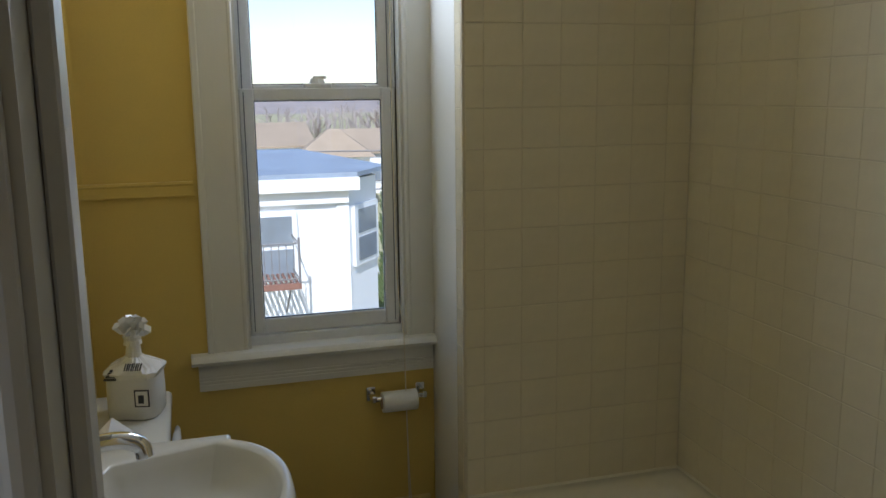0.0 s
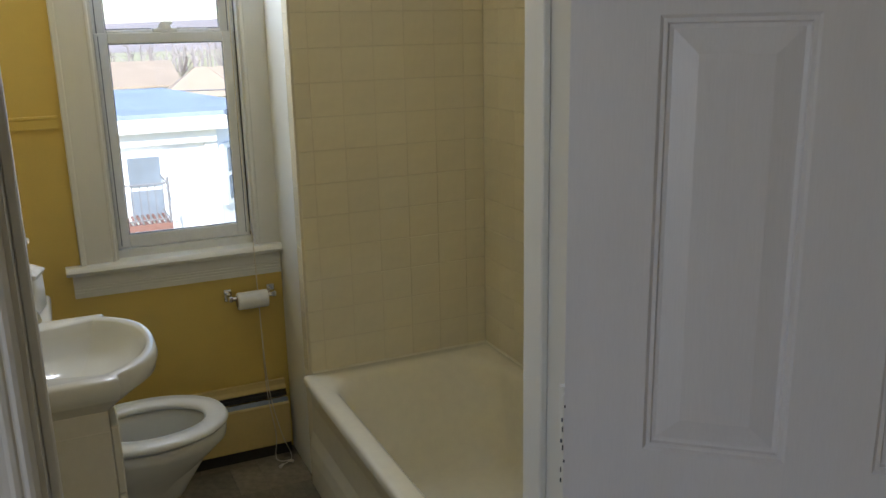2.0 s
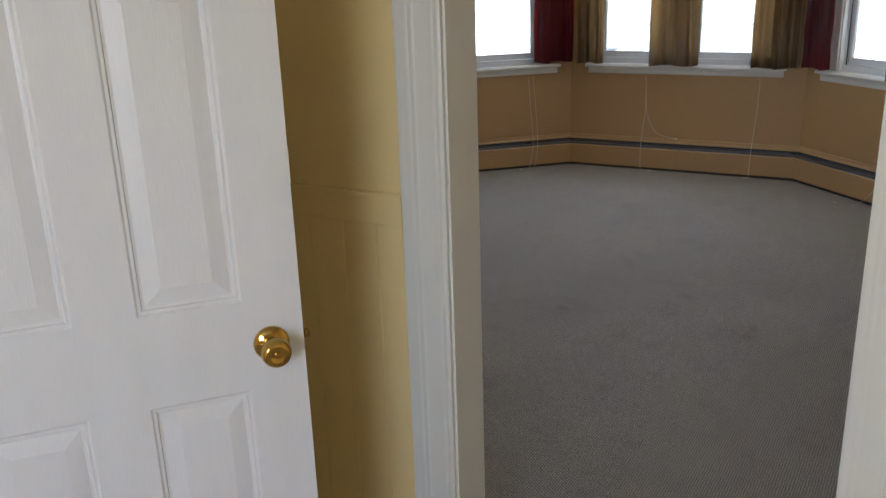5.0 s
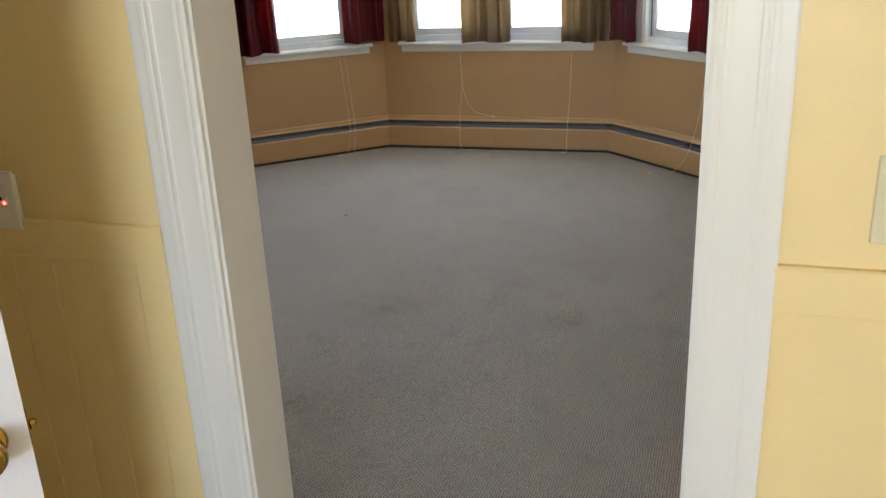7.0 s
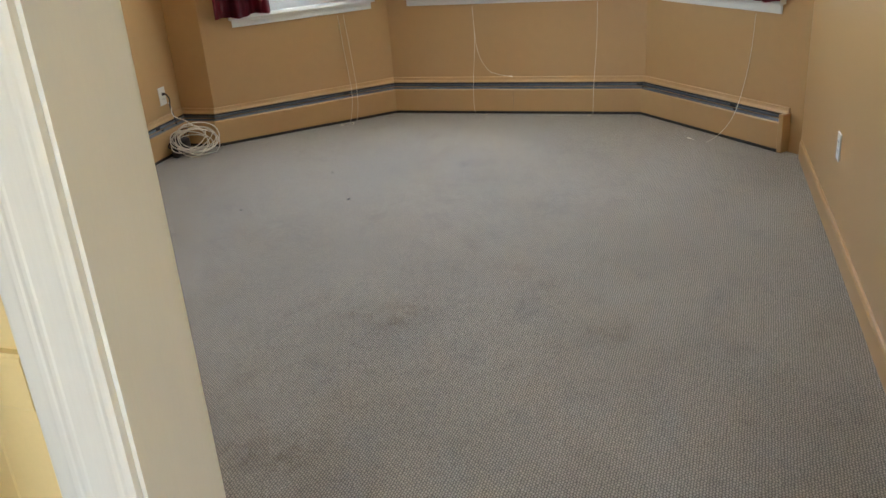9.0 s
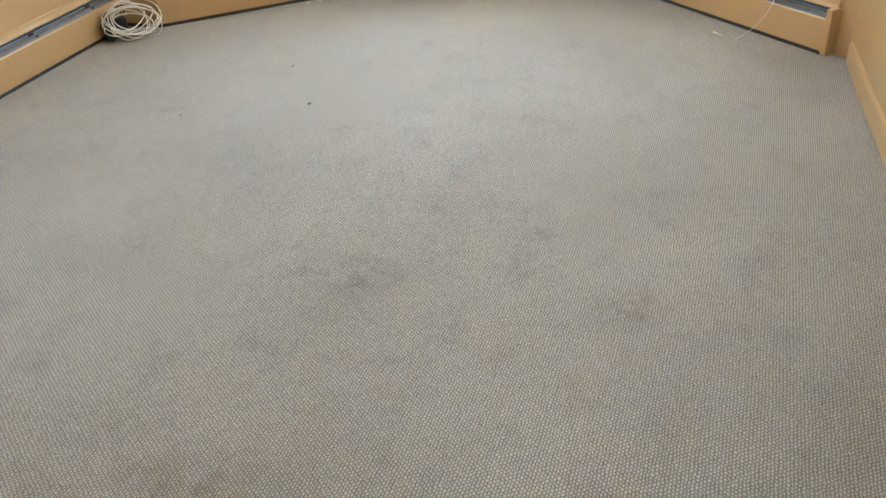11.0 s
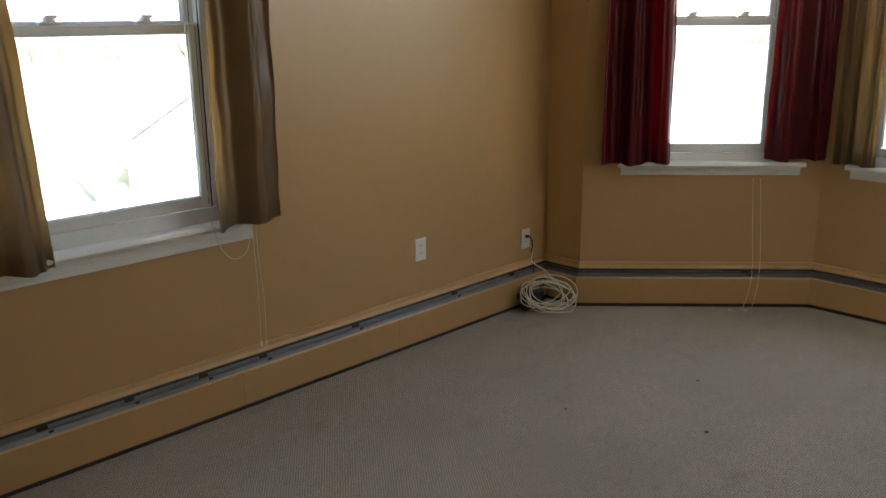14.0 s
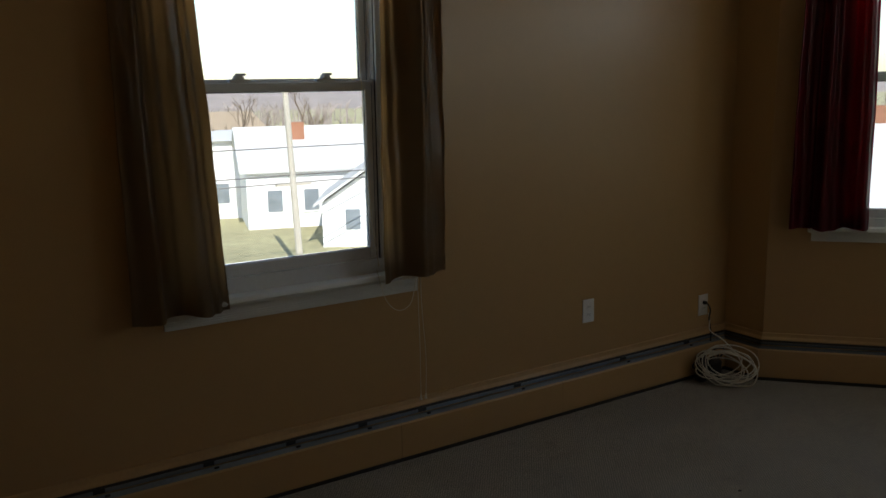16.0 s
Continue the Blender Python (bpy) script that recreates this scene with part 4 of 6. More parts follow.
# ---- curtains ----
def curtain(m, a0, a1, z0, z1, mat, label, group, folds=4, amp=0.03, y=-0.075, seed=1, gather=0.0, lean=0.0):
    """A hanging satin panel with uneven folds, a hem and thickness, on its rod pocket."""
    rnd = random.Random(seed)
    th = thing("curtain", m @ Matrix.Translation((a0, y, z0)), label, "curtain", group)
    W, H = a1 - a0, z1 - z0
    nx, nz = 72, 44
    ph = [rnd.uniform(0, 6.28) for _ in range(5)]

    def at(u, v, o):
        sway = gather * (1 - v) * (u - 0.5) + 0.018 * math.sin(4.6 * v + ph[3]) * (u - 0.5) + 0.012 * math.sin(9.5 * v + ph[4]) * (u - 0.5)
        uu = u + 0.03 * math.sin(2 * math.pi * u * 2 + ph[0])
        a = amp * (0.75 + 0.35 * math.sin(2.3 * v + ph[1]))
        yy = a * math.sin(2 * math.pi * folds * uu + ph[2] + 0.5 * math.sin(2.5 * v)) + 0.35 * a * math.sin(2 * math.pi * folds * 2.3 * uu + ph[4] + v)
        yy += 0.22 * a * math.sin(2 * math.pi * folds * 4.1 * uu + ph[1] + 2.2 * v) * (0.4 + 0.6 * v)
        yy += 0.0045 * math.sin(15 * v + 9 * u + ph[0]) * math.sin(13 * u - 6 * v + ph[4]) + 0.003 * math.sin(31 * v - 12 * u + ph[2])
        yy = max(-0.055, min(0.050, yy))
        return Vector((W * (u + sway) + lean * v * u, yy + o, H * v + (0.006 * math.sin(9 * u + ph[1]) if v == 0 else 0)))
    bm = B()
    f = [[bm.verts.new(at(i / nx, k / nz, 0)) for i in range(nx + 1)] for k in range(nz + 1)]
    b = [[bm.verts.new(at(i / nx, k / nz, 0.0025)) for i in range(nx + 1)] for k in range(nz + 1)]
    for k in range(nz):
        for i in range(nx):
            bm.faces.new((f[k][i], f[k][i + 1], f[k + 1][i + 1], f[k + 1][i]))
            bm.faces.new((b[k][i], b[k + 1][i], b[k + 1][i + 1], b[k][i + 1]))
    for k in range(nz):
        bm.faces.new((f[k][0], f[k + 1][0], b[k + 1][0], b[k][0]))
        bm.faces.new((f[k][nx], b[k][nx], b[k + 1][nx], f[k + 1][nx]))
    for i in range(nx):
        bm.faces.new((f[0][i], b[0][i], b[0][i + 1], f[0][i + 1]))
        bm.faces.new((f[nz][i], f[nz][i + 1], b[nz][i + 1], b[nz][i]))
    part("cloth", bm, mat, th, smooth=True)
    bm = B()
    h0 = [[bm.verts.new(at(i / nx, v, -0.0018)) for i in range(nx + 1)] for v in (0.0, 0.045, 0.0475)]
    for k in range(2):
        for i in range(nx):
            bm.faces.new((h0[k][i], h0[k][i + 1], h0[k + 1][i + 1], h0[k + 1][i]))
    part("hem", bm, mat, th, smooth=True)
    return th


def rod(m, a0, a1, z, label):
    th = thing("curtain_rod", m @ Matrix.Translation((a0, -0.075, z)), label, "curtain rod", "curtain rods")
    part("pole", cyl(B(), (0, 0, 0), (a1 - a0, 0, 0), 0.008, n=12), M_TRIM, th)
    for x in (0.02, a1 - a0 - 0.02):
        part("bracket", box(B(), x - 0.006, x + 0.006, 0.006, 0.075, -0.01, 0.01), M_TRIM, th)


GOLD_L = "taupe gold satin curtain hanging in loose folds"
RED_L = "dark red satin curtain hanging in loose folds"
GN = "curtains of the bedroom windows"
ZC = 2.32
o = -(BED_W1 - 0.14)
curtain(F_NORTH, 2.605 + o, 2.945 + o, 0.782, ZC, M_GOLD, GOLD_L, GN, 2.0, 0.048, seed=3, gather=0.06, lean=-0.085)
curtain(F_NORTH, 3.575 + o, 3.895 + o, 0.802, ZC, M_GOLD, GOLD_L, GN, 1.6, 0.048, seed=5)
rod(F_NORTH, 2.55 + o, 3.95 + o, ZC, "thin white curtain rod over the bedroom window")
curtain(F_BL, 0.10, 0.45, 0.825, ZC, M_RED, RED_L, GN, 2.4, 0.036, seed=7, gather=0.10)
curtain(F_BL, 0.985, 1.295, 0.845, ZC, M_RED, RED_L, GN, 2.2, 0.032, seed=9, gather=0.08)
rod(F_BL, 0.08, 1.285, ZC, "thin white curtain rod over the angled bay window")
curtain(F_BC, 0.075, 0.295, 0.835, ZC, M_GOLD, GOLD_L, GN, 2.6, 0.028, seed=11)
curtain(F_BC, 0.66, 1.03, 0.825, ZC, M_GOLD, GOLD_L, GN, 3.4, 0.034, seed=13)
curtain(F_BC, 1.42, 1.745, 0.82, ZC, M_GOLD, GOLD_L, GN, 4.2, 0.026, seed=15)
rod(F_BC, 0.06, 1.735, ZC, "thin white curtain rod over the middle bay windows")
curtain(F_BR, 0.035, 0.31, 0.835, ZC, M_RED, RED_L, GN, 2.6, 0.028, seed=17)
curtain(F_BR, 0.80, 1.12, 0.82, ZC, M_RED, RED_L, GN, 3.0, 0.03, seed=19)
rod(F_BR, 0.05, 1.13, ZC, "thin white curtain rod over the angled bay window")


# ---- outlets, plates ----
def outlet(m, a, z, label, group="wall outlets"):
    th = thing("wall_outlet", m @ Matrix.Translation((a, 0, z)), label, "outlet", group)
    part("plate", box(B(), -0.036, 0.036, -0.006, -0.0005, -0.058, 0.058, 0.002, 2), M_PLATE, th)
    for s in (-1, 1):
        bm = B()
        prism(bm, [(p[0], p[1]) for p in oval(0, s * 0.0195, 0.017, 0.0145, 0, 20, 3.0)], -0.008, -0.0055, "y")
        r = part("receptacle", bm, M_PLATE, th)
        for x, w in ((-0.0065, 0.0012), (0.0065, 0.0012)):
            part("slot", box(B(), x - w, x + w, -0.0085, -0.0078, s * 0.0195 - 0.002, s * 0.0195 + 0.006), M_DARK, r)
    part("screw", lathe(B(), [(0.003, 0), (0.003, 0.0012)], 10, Matrix.Translation((0, -0.006, 0)) @ Matrix.Rotation(radians(90), 4, "X")), M_PLATE, th)
    return th


outlet(F_NORTH, 4.76 + o, 0.478, "white duplex wall outlet above the heater")
outlet(F_NORTH, 5.60 + o, 0.378, "white duplex wall outlet with a cable plugged in")
outlet(F_SOUTH, 1.15, 0.40, "white duplex wall outlet on the tan wall")
g = thing("wall_outlet", m_e @ Matrix.Translation((-0.328, 0, 1.128)), "white safety outlet with a small red light", "outlet", "wall outlets")
part("plate", box(B(), -0.036, 0.036, -0.017, -0.011, -0.058, 0.058, 0.002, 2), M_PLATE, g)
part("body", box(B(), -0.017, 0.017, -0.020, -0.0165, -0.034, 0.034, 0.001), M_PLATE, g)
part("button", box(B(), -0.007, 0.007, -0.0225, -0.0195, 0.002, 0.008), M_DARK, g, "black test button")
led = bpy.data.materials.new("red_led")
led.use_nodes = True
led.node_tree.nodes["Principled BSDF"].inputs["Base Color"].default_value = (0.6, 0.02, 0.02, 1)
led.node_tree.nodes["Principled BSDF"].inputs["Emission Color"].default_value = (1, 0.05, 0.03, 1)
led.node_tree.nodes["Principled BSDF"].inputs["Emission Strength"].default_value = 2.0
part("indicator", box(B(), 0.009, 0.013, -0.0215, -0.0195, -0.006, -0.002), led, g, "red indicator light")
part("box_back", box(B(), -0.030, 0.030, -0.011, -0.0, -0.050, 0.050), M_PLATE, g)
sw = thing("switch_plate", m_e @ Matrix.Translation((1.232, 0, 1.195)), "blank ivory wall plate beside the bedroom doorway", "wall plate")
part("plate", box(B(), -0.040, 0.040, -0.007, -0.0005, -0.064, 0.064, 0.0025, 2), M_IVORY, sw)
for z in (-0.03, 0.03):
    part("screw", lathe(B(), [(0.0032, 0), (0.0032, 0.0012)], 10, Matrix.Translation((0, -0.007, z)) @ Matrix.Rotation(radians(90), 4, "X")), M_IVORY, sw)


# ---- cable coil ----
coil = thing("cable_coil", Matrix.Translation((5.53, 2.50, 0.0)), "coiled white network cable lying against the heater", "cable")
rnd = random.Random(4)
cm = Matrix.Translation((0.0, 0.0, 0.112)) @ Matrix.Rotation(radians(-42), 4, "Z") @ Matrix.Rotation(radians(62), 4, "X")
for k in range(10):
    ax, ay = 0.138 + rnd.uniform(-0.050, 0.010), 0.110 + rnd.uniform(-0.050, 0.010)
    cx, cy, tilt, ph = rnd.uniform(-0.030, 0.030), rnd.uniform(-0.024, 0.012), rnd.uniform(-0.4, 0.4), rnd.uniform(-0.55, 0.55)
    pts = [cm @ Vector((cx + ax * math.cos(t), cy + ay * math.sin(t + ph), 0.026 * math.sin(t + tilt * 9) + 0.006 * k - 0.028 + 0.008 * math.sin(3 * t + k))) for t in [2 * math.pi * j / 44 for j in range(45)]]
    for p in pts:
        p.z = max(p.z, 0.004)
    part("turn", tube(B(), pts, 0.0036), M_CABLE, coil, smooth=True)
lead = thing("cable", Matrix.Translation((0, 0, 0)), "white cable running from the outlet down to the coil", "cable")
part("wire", tube(B(), spline([(5.612, 2.700, 0.335), (5.615, 2.690, 0.30), (5.600, 2.670, 0.245), (5.625, 2.600, 0.205), (5.63, 2.50, 0.14)], 8), 0.0036), M_CABLE, lead, smooth=True)
part("cord", tube(B(), spline([(5.600, 2.722, 0.392), (5.607, 2.702, 0.388), (5.622, 2.694, 0.352), (5.612, 2.692, 0.31), (5.616, 2.688, 0.27), (5.60, 2.665, 0.235), (5.57, 2.640, 0.20)], 8), 0.0042), M_BLACK, lead, "black power cord", smooth=True)
part("plug", box(B(), 5.590, 5.610, 2.705, 2.727, 0.384, 0.400, 0.003), M_BLACK, lead, "black plug")
bx = thing("power_adapter", Matrix.Translation((5.50, 2.590, 0.0)), "black plastic adapter boxes against the heater", "adapter")
part("case", box(B(), -0.055, 0.0, -0.005, 0.045, 0.0, 0.135, 0.016, 2), M_BLACK, bx, smooth=True)
part("case", box(B(), 0.006, 0.105, -0.010, 0.050, 0.0, 0.105, 0.014, 2), M_BLACK, bx, smooth=True)
for k in range(4):
    c0, c1, r0 = -0.03 + 0.05 * k, 0.10 + 0.022 * (k % 2), 0.042 + 0.008 * (k % 3)
    pts = [(c0 + r0 * math.cos(t), 0.035 + 0.012 * math.sin(2 * t + k), c1 + 0.8 * r0 * math.sin(t)) for t in [2 * math.pi * j / 24 for j in range(25)]]
    part("loose_loop", tube(B(), pts, 0.0042), M_BLACK, bx, "loose black cord", smooth=True)


# ---- blind cords ----
def cord(pts, label, r=0.0016, tassel=True, m=I4):
    pts = [m @ Vector(p) for p in pts]
    th = thing("blind_cord", Matrix.Translation(pts[-1]), label, "cord", "blind cords")
    part("string", tube(B(), [p - pts[-1] for p in spline(pts, 10)], r, 5), M_CORD, th, smooth=True)
    if tassel:
        d = (pts[-1] - pts[-2]).normalized()
        part("tassel", cyl(B(), d * -0.006, d * 0.016, 0.003, 0.0065, 10), M_CORD, th, "small white cord tassel")


CL = "thin white blind cord hanging below the sill"
cord([(3.79 + o, -0.02, 1.2), (3.785 + o, -0.03, 0.72), (3.79 + o, -0.05, 0.45), (3.80 + o, -0.028, 0.262)], CL, m=F_NORTH)
cord([(3.77 + o, -0.02, 1.2), (3.77 + o, -0.03, 0.70), (3.765 + o, -0.045, 0.5), (3.775 + o, -0.028, 0.262)], CL, m=F_NORTH)
cord([(3.56 + o, -0.06, 0.85), (3.60 + o, -0.058, 0.72), (3.66 + o, -0.055, 0.665), (3.72 + o, -0.055, 0.69), (3.745 + o, -0.055, 0.79)], "slack loop of white cord under the sill", tassel=False, m=F_NORTH)
cord([(3.52 + o, -0.03, 2.0), (3.535 + o, -0.035, 1.5), (3.55 + o, -0.045, 1.1), (3.575 + o, -0.052, 0.86)], "thin white blind cord beside the sash", tassel=False, m=F_NORTH)
cord([(0.93, -0.03, 0.74), (0.94, -0.05, 0.5), (0.95, -0.085, 0.2), (0.90, -0.12, 0.006), (0.84, -0.13, 0.006)], CL, m=F_BL)
cord([(0.97, -0.03, 0.74), (0.985, -0.05, 0.5), (0.99, -0.085, 0.2), (0.96, -0.10, 0.006), (0.92, -0.13, 0.006)], CL, m=F_BL)
cord([(0.63, -0.03, 0.74), (0.635, -0.03, 0.5), (0.62, -0.075, 0.2), (0.63, -0.085, 0.006), (0.70, -0.10, 0.006)], CL, m=F_BC)
cord([(0.63, -0.03, 0.74), (0.65, -0.03, 0.45), (0.72, -0.04, 0.31), (0.80, -0.045, 0.275), (0.88, -0.045, 0.262)], CL, m=F_BC)
cord([(1.48, -0.03, 0.74), (1.475, -0.03, 0.5), (1.46, -0.075, 0.2), (1.455, -0.09, 0.006), (1.44, -0.10, 0.006)], CL, m=F_BC)
cord([(0.93, -0.03, 0.74), (0.92, -0.05, 0.45), (0.87, -0.10, 0.15), (0.78, -0.19, 0.006), (0.66, -0.22, 0.006)], CL, m=F_BR)
cord([(0.585, -0.055, 0.835), (0.588, -0.058, 0.55), (0.592, -0.062, 0.27), (0.61, -0.075, 0.10), (0.60, -0.10, 0.012), (0.64, -0.13, 0.008)], "thin cord hanging below the bathroom sill", m=m_bn)
cord([(0.585, -0.055, 0.835), (0.59, -0.058, 0.50), (0.60, -0.062, 0.27), (0.63, -0.08, 0.10), (0.655, -0.11, 0.012), (0.61, -0.15, 0.008)], "thin cord hanging below the bathroom sill", m=m_bn)
cord([(0.575, -0.01, 2.1), (0.572, -0.012, 1.5), (0.578, -0.012, 1.0), (0.585, -0.055, 0.838)], "thin white cord beside the bathroom sash", tassel=False, m=m_bn)

# lint and specks on the carpet
rnd = random.Random(8)
for x, y, r in ((5.276, 1.416, 0.010), (4.848, 1.131, 0.012), (4.62, 1.66, 0.008), (5.743, 0.568, 0.008)):
    bm = B()
    n = 12
    prism(bm, [(x + r * (1 + rnd.uniform(-0.35, 0.35)) * math.cos(6.283 * k / n), y + 0.7 * r * (1 + rnd.uniform(-0.35, 0.35)) * math.sin(6.283 * k / n)) for k in range(n)], 0.0, 0.0022)
    tagged(put("carpet_speck", bm, M_DARK), "small dark speck of dirt on the carpet", "speck", "specks on the carpet")

# ---- bathroom fixtures ----
NIBX, NIBY = 0.690, 2.165
slab("wall_tub_end", NIBX + 0.0012, BATH_E + 0.001, NIBY + 0.0012, BATH_N - 0.001, -0.1, CEIL, M_GROUT, "furred wall end behind cream tile at the foot of the tub", "wall")
slab("wall_tub_return", NIBX, NIBX + 0.0075, NIBY + 0.062, BATH_N - 0.002, -0.0, CEIL, M_TRIM, "narrow white painted return beside the tub tile", "wall")

tub = thing("bathtub", Matrix.Translation((0.665, BATH_S + 0.004, 0.0)), "white enamelled bathtub with a plain apron", "bathtub")
TW, TL, TH = BATH_E - 0.665 - 0.002, NIBY - BATH_S - 0.008, 0.412
n = 56


def rr(x0, x1, y0, y1, z, r, k=14):
    """A ring of a rounded rectangle."""
    out = []
    for cx, cy, a in ((x1 - r, y1 - r, 0), (x0 + r, y1 - r, 90), (x0 + r, y0 + r, 180), (x1 - r, y0 + r, 270)):
        for j in range(k):
            t = radians(a + 90 * j / (k - 1))
            out.append((cx + r * math.cos(t), cy + r * math.sin(t), z))
    return out


bm = B()
loops(bm, [rr(0.0, TW, 0, TL, TH - 0.030, 0.006), rr(0.0, TW, 0, TL, TH - 0.012, 0.006), rr(0.004, TW, 0, TL, TH - 0.004, 0.008), rr(0.012, TW - 0.004, 0.004, TL - 0.004, TH, 0.012), rr(0.055, TW - 0.045, 0.07, TL - 0.075, TH - 0.001, 0.11),
           rr(0.070, TW - 0.055, 0.085, TL - 0.09, TH - 0.010, 0.12), rr(0.080, TW - 0.064, 0.10, TL - 0.11, TH - 0.05, 0.13), rr(0.105, TW - 0.085, 0.15, TL - 0.20, 0.13, 0.15), rr(0.125, TW - 0.105, 0.19, TL - 0.26, 0.085, 0.16), rr(0.17, TW - 0.15, 0.26, TL - 0.33, 0.075, 0.13)], close=False)
part("basin", bm, M_TUB, tub, smooth=True)
bm = B()
prism(bm, [(0.008, TH - 0.028), (0.022, TH - 0.05), (0.026, 0.30), (0.024, 0.20), (0.014, 0.15), (0.010, 0.10), (0.010, 0.0), (0.034, 0.0), (0.034, TH - 0.028)], 0, TL, "y")
part("apron", bm, M_TUB, tub, smooth=False)
dr = part("overflow_plate", lathe(B(), [(0.034, 0), (0.034, 0.004), (0.026, 0.008), (0.006, 0.009)], 20, Matrix.Translation((TW / 2, TL - 0.105, 0.33)) @ Matrix.Rotation(radians(76), 4, "X")), M_CHROME, tub, "chrome overflow plate", smooth=True)

# toilet, facing away from the west wall
tx, ty = BATH_W + 0.004, 2.005
toilet = thing("toilet", Matrix.Translation((tx, ty, 0.0)), "white toilet with the seat down and lid up behind the vanity", "toilet")
S0 = 0.42
bm = B()
loops(bm, [oval(0.325, 0, 0.178, 0.108, 0.0, 40, 2.6), oval(0.325, 0, 0.174, 0.104, 0.025, 40, 2.6), oval(0.325, 0, 0.152, 0.094, 0.06, 40, 2.5), oval(0.325, 0, 0.143, 0.088, 0.13, 40, 2.4), oval(0.33, 0, 0.145, 0.095, 0.19, 40, 2.3), oval(0.355, 0, 0.178, 0.125, 0.26, 40, 2.2), oval(0.39, 0, 0.212, 0.155, 0.315, 40, 2.1), oval(S0, 0, 0.230, 0.176, 0.36, 40, 2.1), oval(S0, 0, 0.232, 0.180, 0.392, 40, 2.1), oval(S0, 0, 0.225, 0.172, 0.398, 40, 2.1),
           oval(S0 + 0.01, 0, 0.165, 0.120, 0.396, 40, 2.1), oval(S0 + 0.01, 0, 0.165, 0.122, 0.37, 40, 2.1), oval(S0, 0, 0.155, 0.112, 0.28, 40, 2.0), oval(S0 - 0.02, 0, 0.115, 0.086, 0.19, 40, 2.0), oval(S0 - 0.03, 0, 0.085, 0.066, 0.14, 40, 2.0), oval(S0 - 0.03, 0, 0.05, 0.04, 0.12, 40, 2.0)])
part("bowl", bm, M_PORC, toilet, smooth=True)
part("pedestal_back", box(B(), 0.05, 0.28, -0.095, 0.095, 0.0, 0.385, 0.03, 3), M_PORC, toilet, smooth=True)
bm = B()
a = [oval(S0, 0, 0.236, 0.184, 0.404, 48, 2.1), oval(S0, 0, 0.240, 0.188, 0.412, 48, 2.1), oval(S0, 0, 0.232, 0.180, 0.424, 48, 2.1), oval(S0 + 0.008, 0, 0.170, 0.122, 0.424, 48, 2.1), oval(S0 + 0.008, 0, 0.160, 0.113, 0.412, 48, 2.1), oval(S0 + 0.008, 0, 0.165, 0.118, 0.404, 48, 2.1)]
rv = [[bm.verts.new(p) for p in r] for r in a]
for p, q in zip(rv, rv[1:] + rv[:1]):
    for k in range(48):
        bm.faces.new((p[k], p[(k + 1) % 48], q[(k + 1) % 48], q[k]))
part("seat", bm, M_SEAT, toilet, smooth=True)
bm = B()
loops(bm, [oval(0.222, 0, 0.012, 0.18, 0.43, 32, 2.4), oval(0.217, 0, 0.012, 0.187, 0.60, 32, 2.4), oval(0.214, 0, 0.010, 0.13, 0.735, 32, 2.4), oval(0.212, 0, 0.008, 0.05, 0.75, 32, 2.4)])
part("lid", bm, M_SEAT, toilet, "raised toilet lid", smooth=True)
part("tank", box(B(), 0.005, 0.19, -0.225, 0.225, 0.386, 0.755, 0.022, 3), M_PORC, toilet, smooth=True)
part("tank_lid", box(B(), 0.0, 0.203, -0.235, 0.235, 0.7555, 0.795, 0.012, 3), M_PORC, toilet, smooth=True)
bm = B()
cyl(bm, (0.19, -0.17, 0.66), (0.205, -0.17, 0.66), 0.012, n=14)
box(bm, 0.205, 0.214, -0.18, -0.10, 0.652, 0.668, 0.003)
part("flush_lever", bm, M_CHROME, toilet, "chrome flush lever")

# wrapped gift roll on the tank
gx, gy, gz = tx + 0.128, ty + 0.09, 0.7955
gift = thing("wrapped_paper_roll", Matrix.Translation((gx, gy, gz)) @ Matrix.Rotation(radians(-14), 4, "Z"), "white paper roll in printed wrap with a white bow", "paper roll")
part("roll", loops(B(), [oval(0, 0, 0.055, 0.055, 0.0, 40, 3.6), oval(0, 0, 0.060, 0.060, 0.005, 40, 3.6), oval(0, 0, 0.0615, 0.061, 0.050, 40, 3.4), oval(0, 0, 0.060, 0.060, 0.100, 40, 3.6), oval(0, 0, 0.054, 0.054, 0.110, 40, 3.4)]), M_PAPER, gift, smooth=True)
rnd = random.Random(17)
rings = []
for z, r, p in ((0.100, 0.0622, 3.6), (0.112, 0.064, 4.2), (0.122, 0.052, 3.6), (0.131, 0.034, 2.6), (0.142, 0.019, 2.0), (0.170, 0.016, 2.0), (0.190, 0.022, 2.0)):
    rings.append([(x * (1 + rnd.uniform(-0.05, 0.05)), y * (1 + rnd.uniform(-0.05, 0.05)), h + rnd.uniform(-0.0025, 0.0025)) for x, y, h in oval(0, 0, r, r, z, 30, p)])
wrap = part("wrap", loops(B(), rings), M_FOIL, gift, "crumpled white printed wrap")
for k in range(8):
    bm = box(B(), 0.004 + 0.005 * k, 0.0065 + 0.005 * k + 0.001 * (k % 2), -0.011, 0.011, 0.0, 0.0012)
    bm.transform(Matrix.Translation((-0.012, -0.047, 0.1265)) @ Matrix.Rotation(radians(32), 4, "X"))
    part("print_bar", bm, M_PRINT, wrap)
for k in range(4):
    bm = box(B(), -0.052 + 0.004 * k, -0.024 - 0.003 * k, -0.003, 0.003, 0.0, 0.0012)
    bm.transform(Matrix.Translation((0, -0.0635 + 0.003 * k, 0.103 + 0.006 * k)) @ Matrix.Rotation(radians(70 - 8 * k), 4, "X"))
    part("print_bar", bm, M_PRINT, wrap)
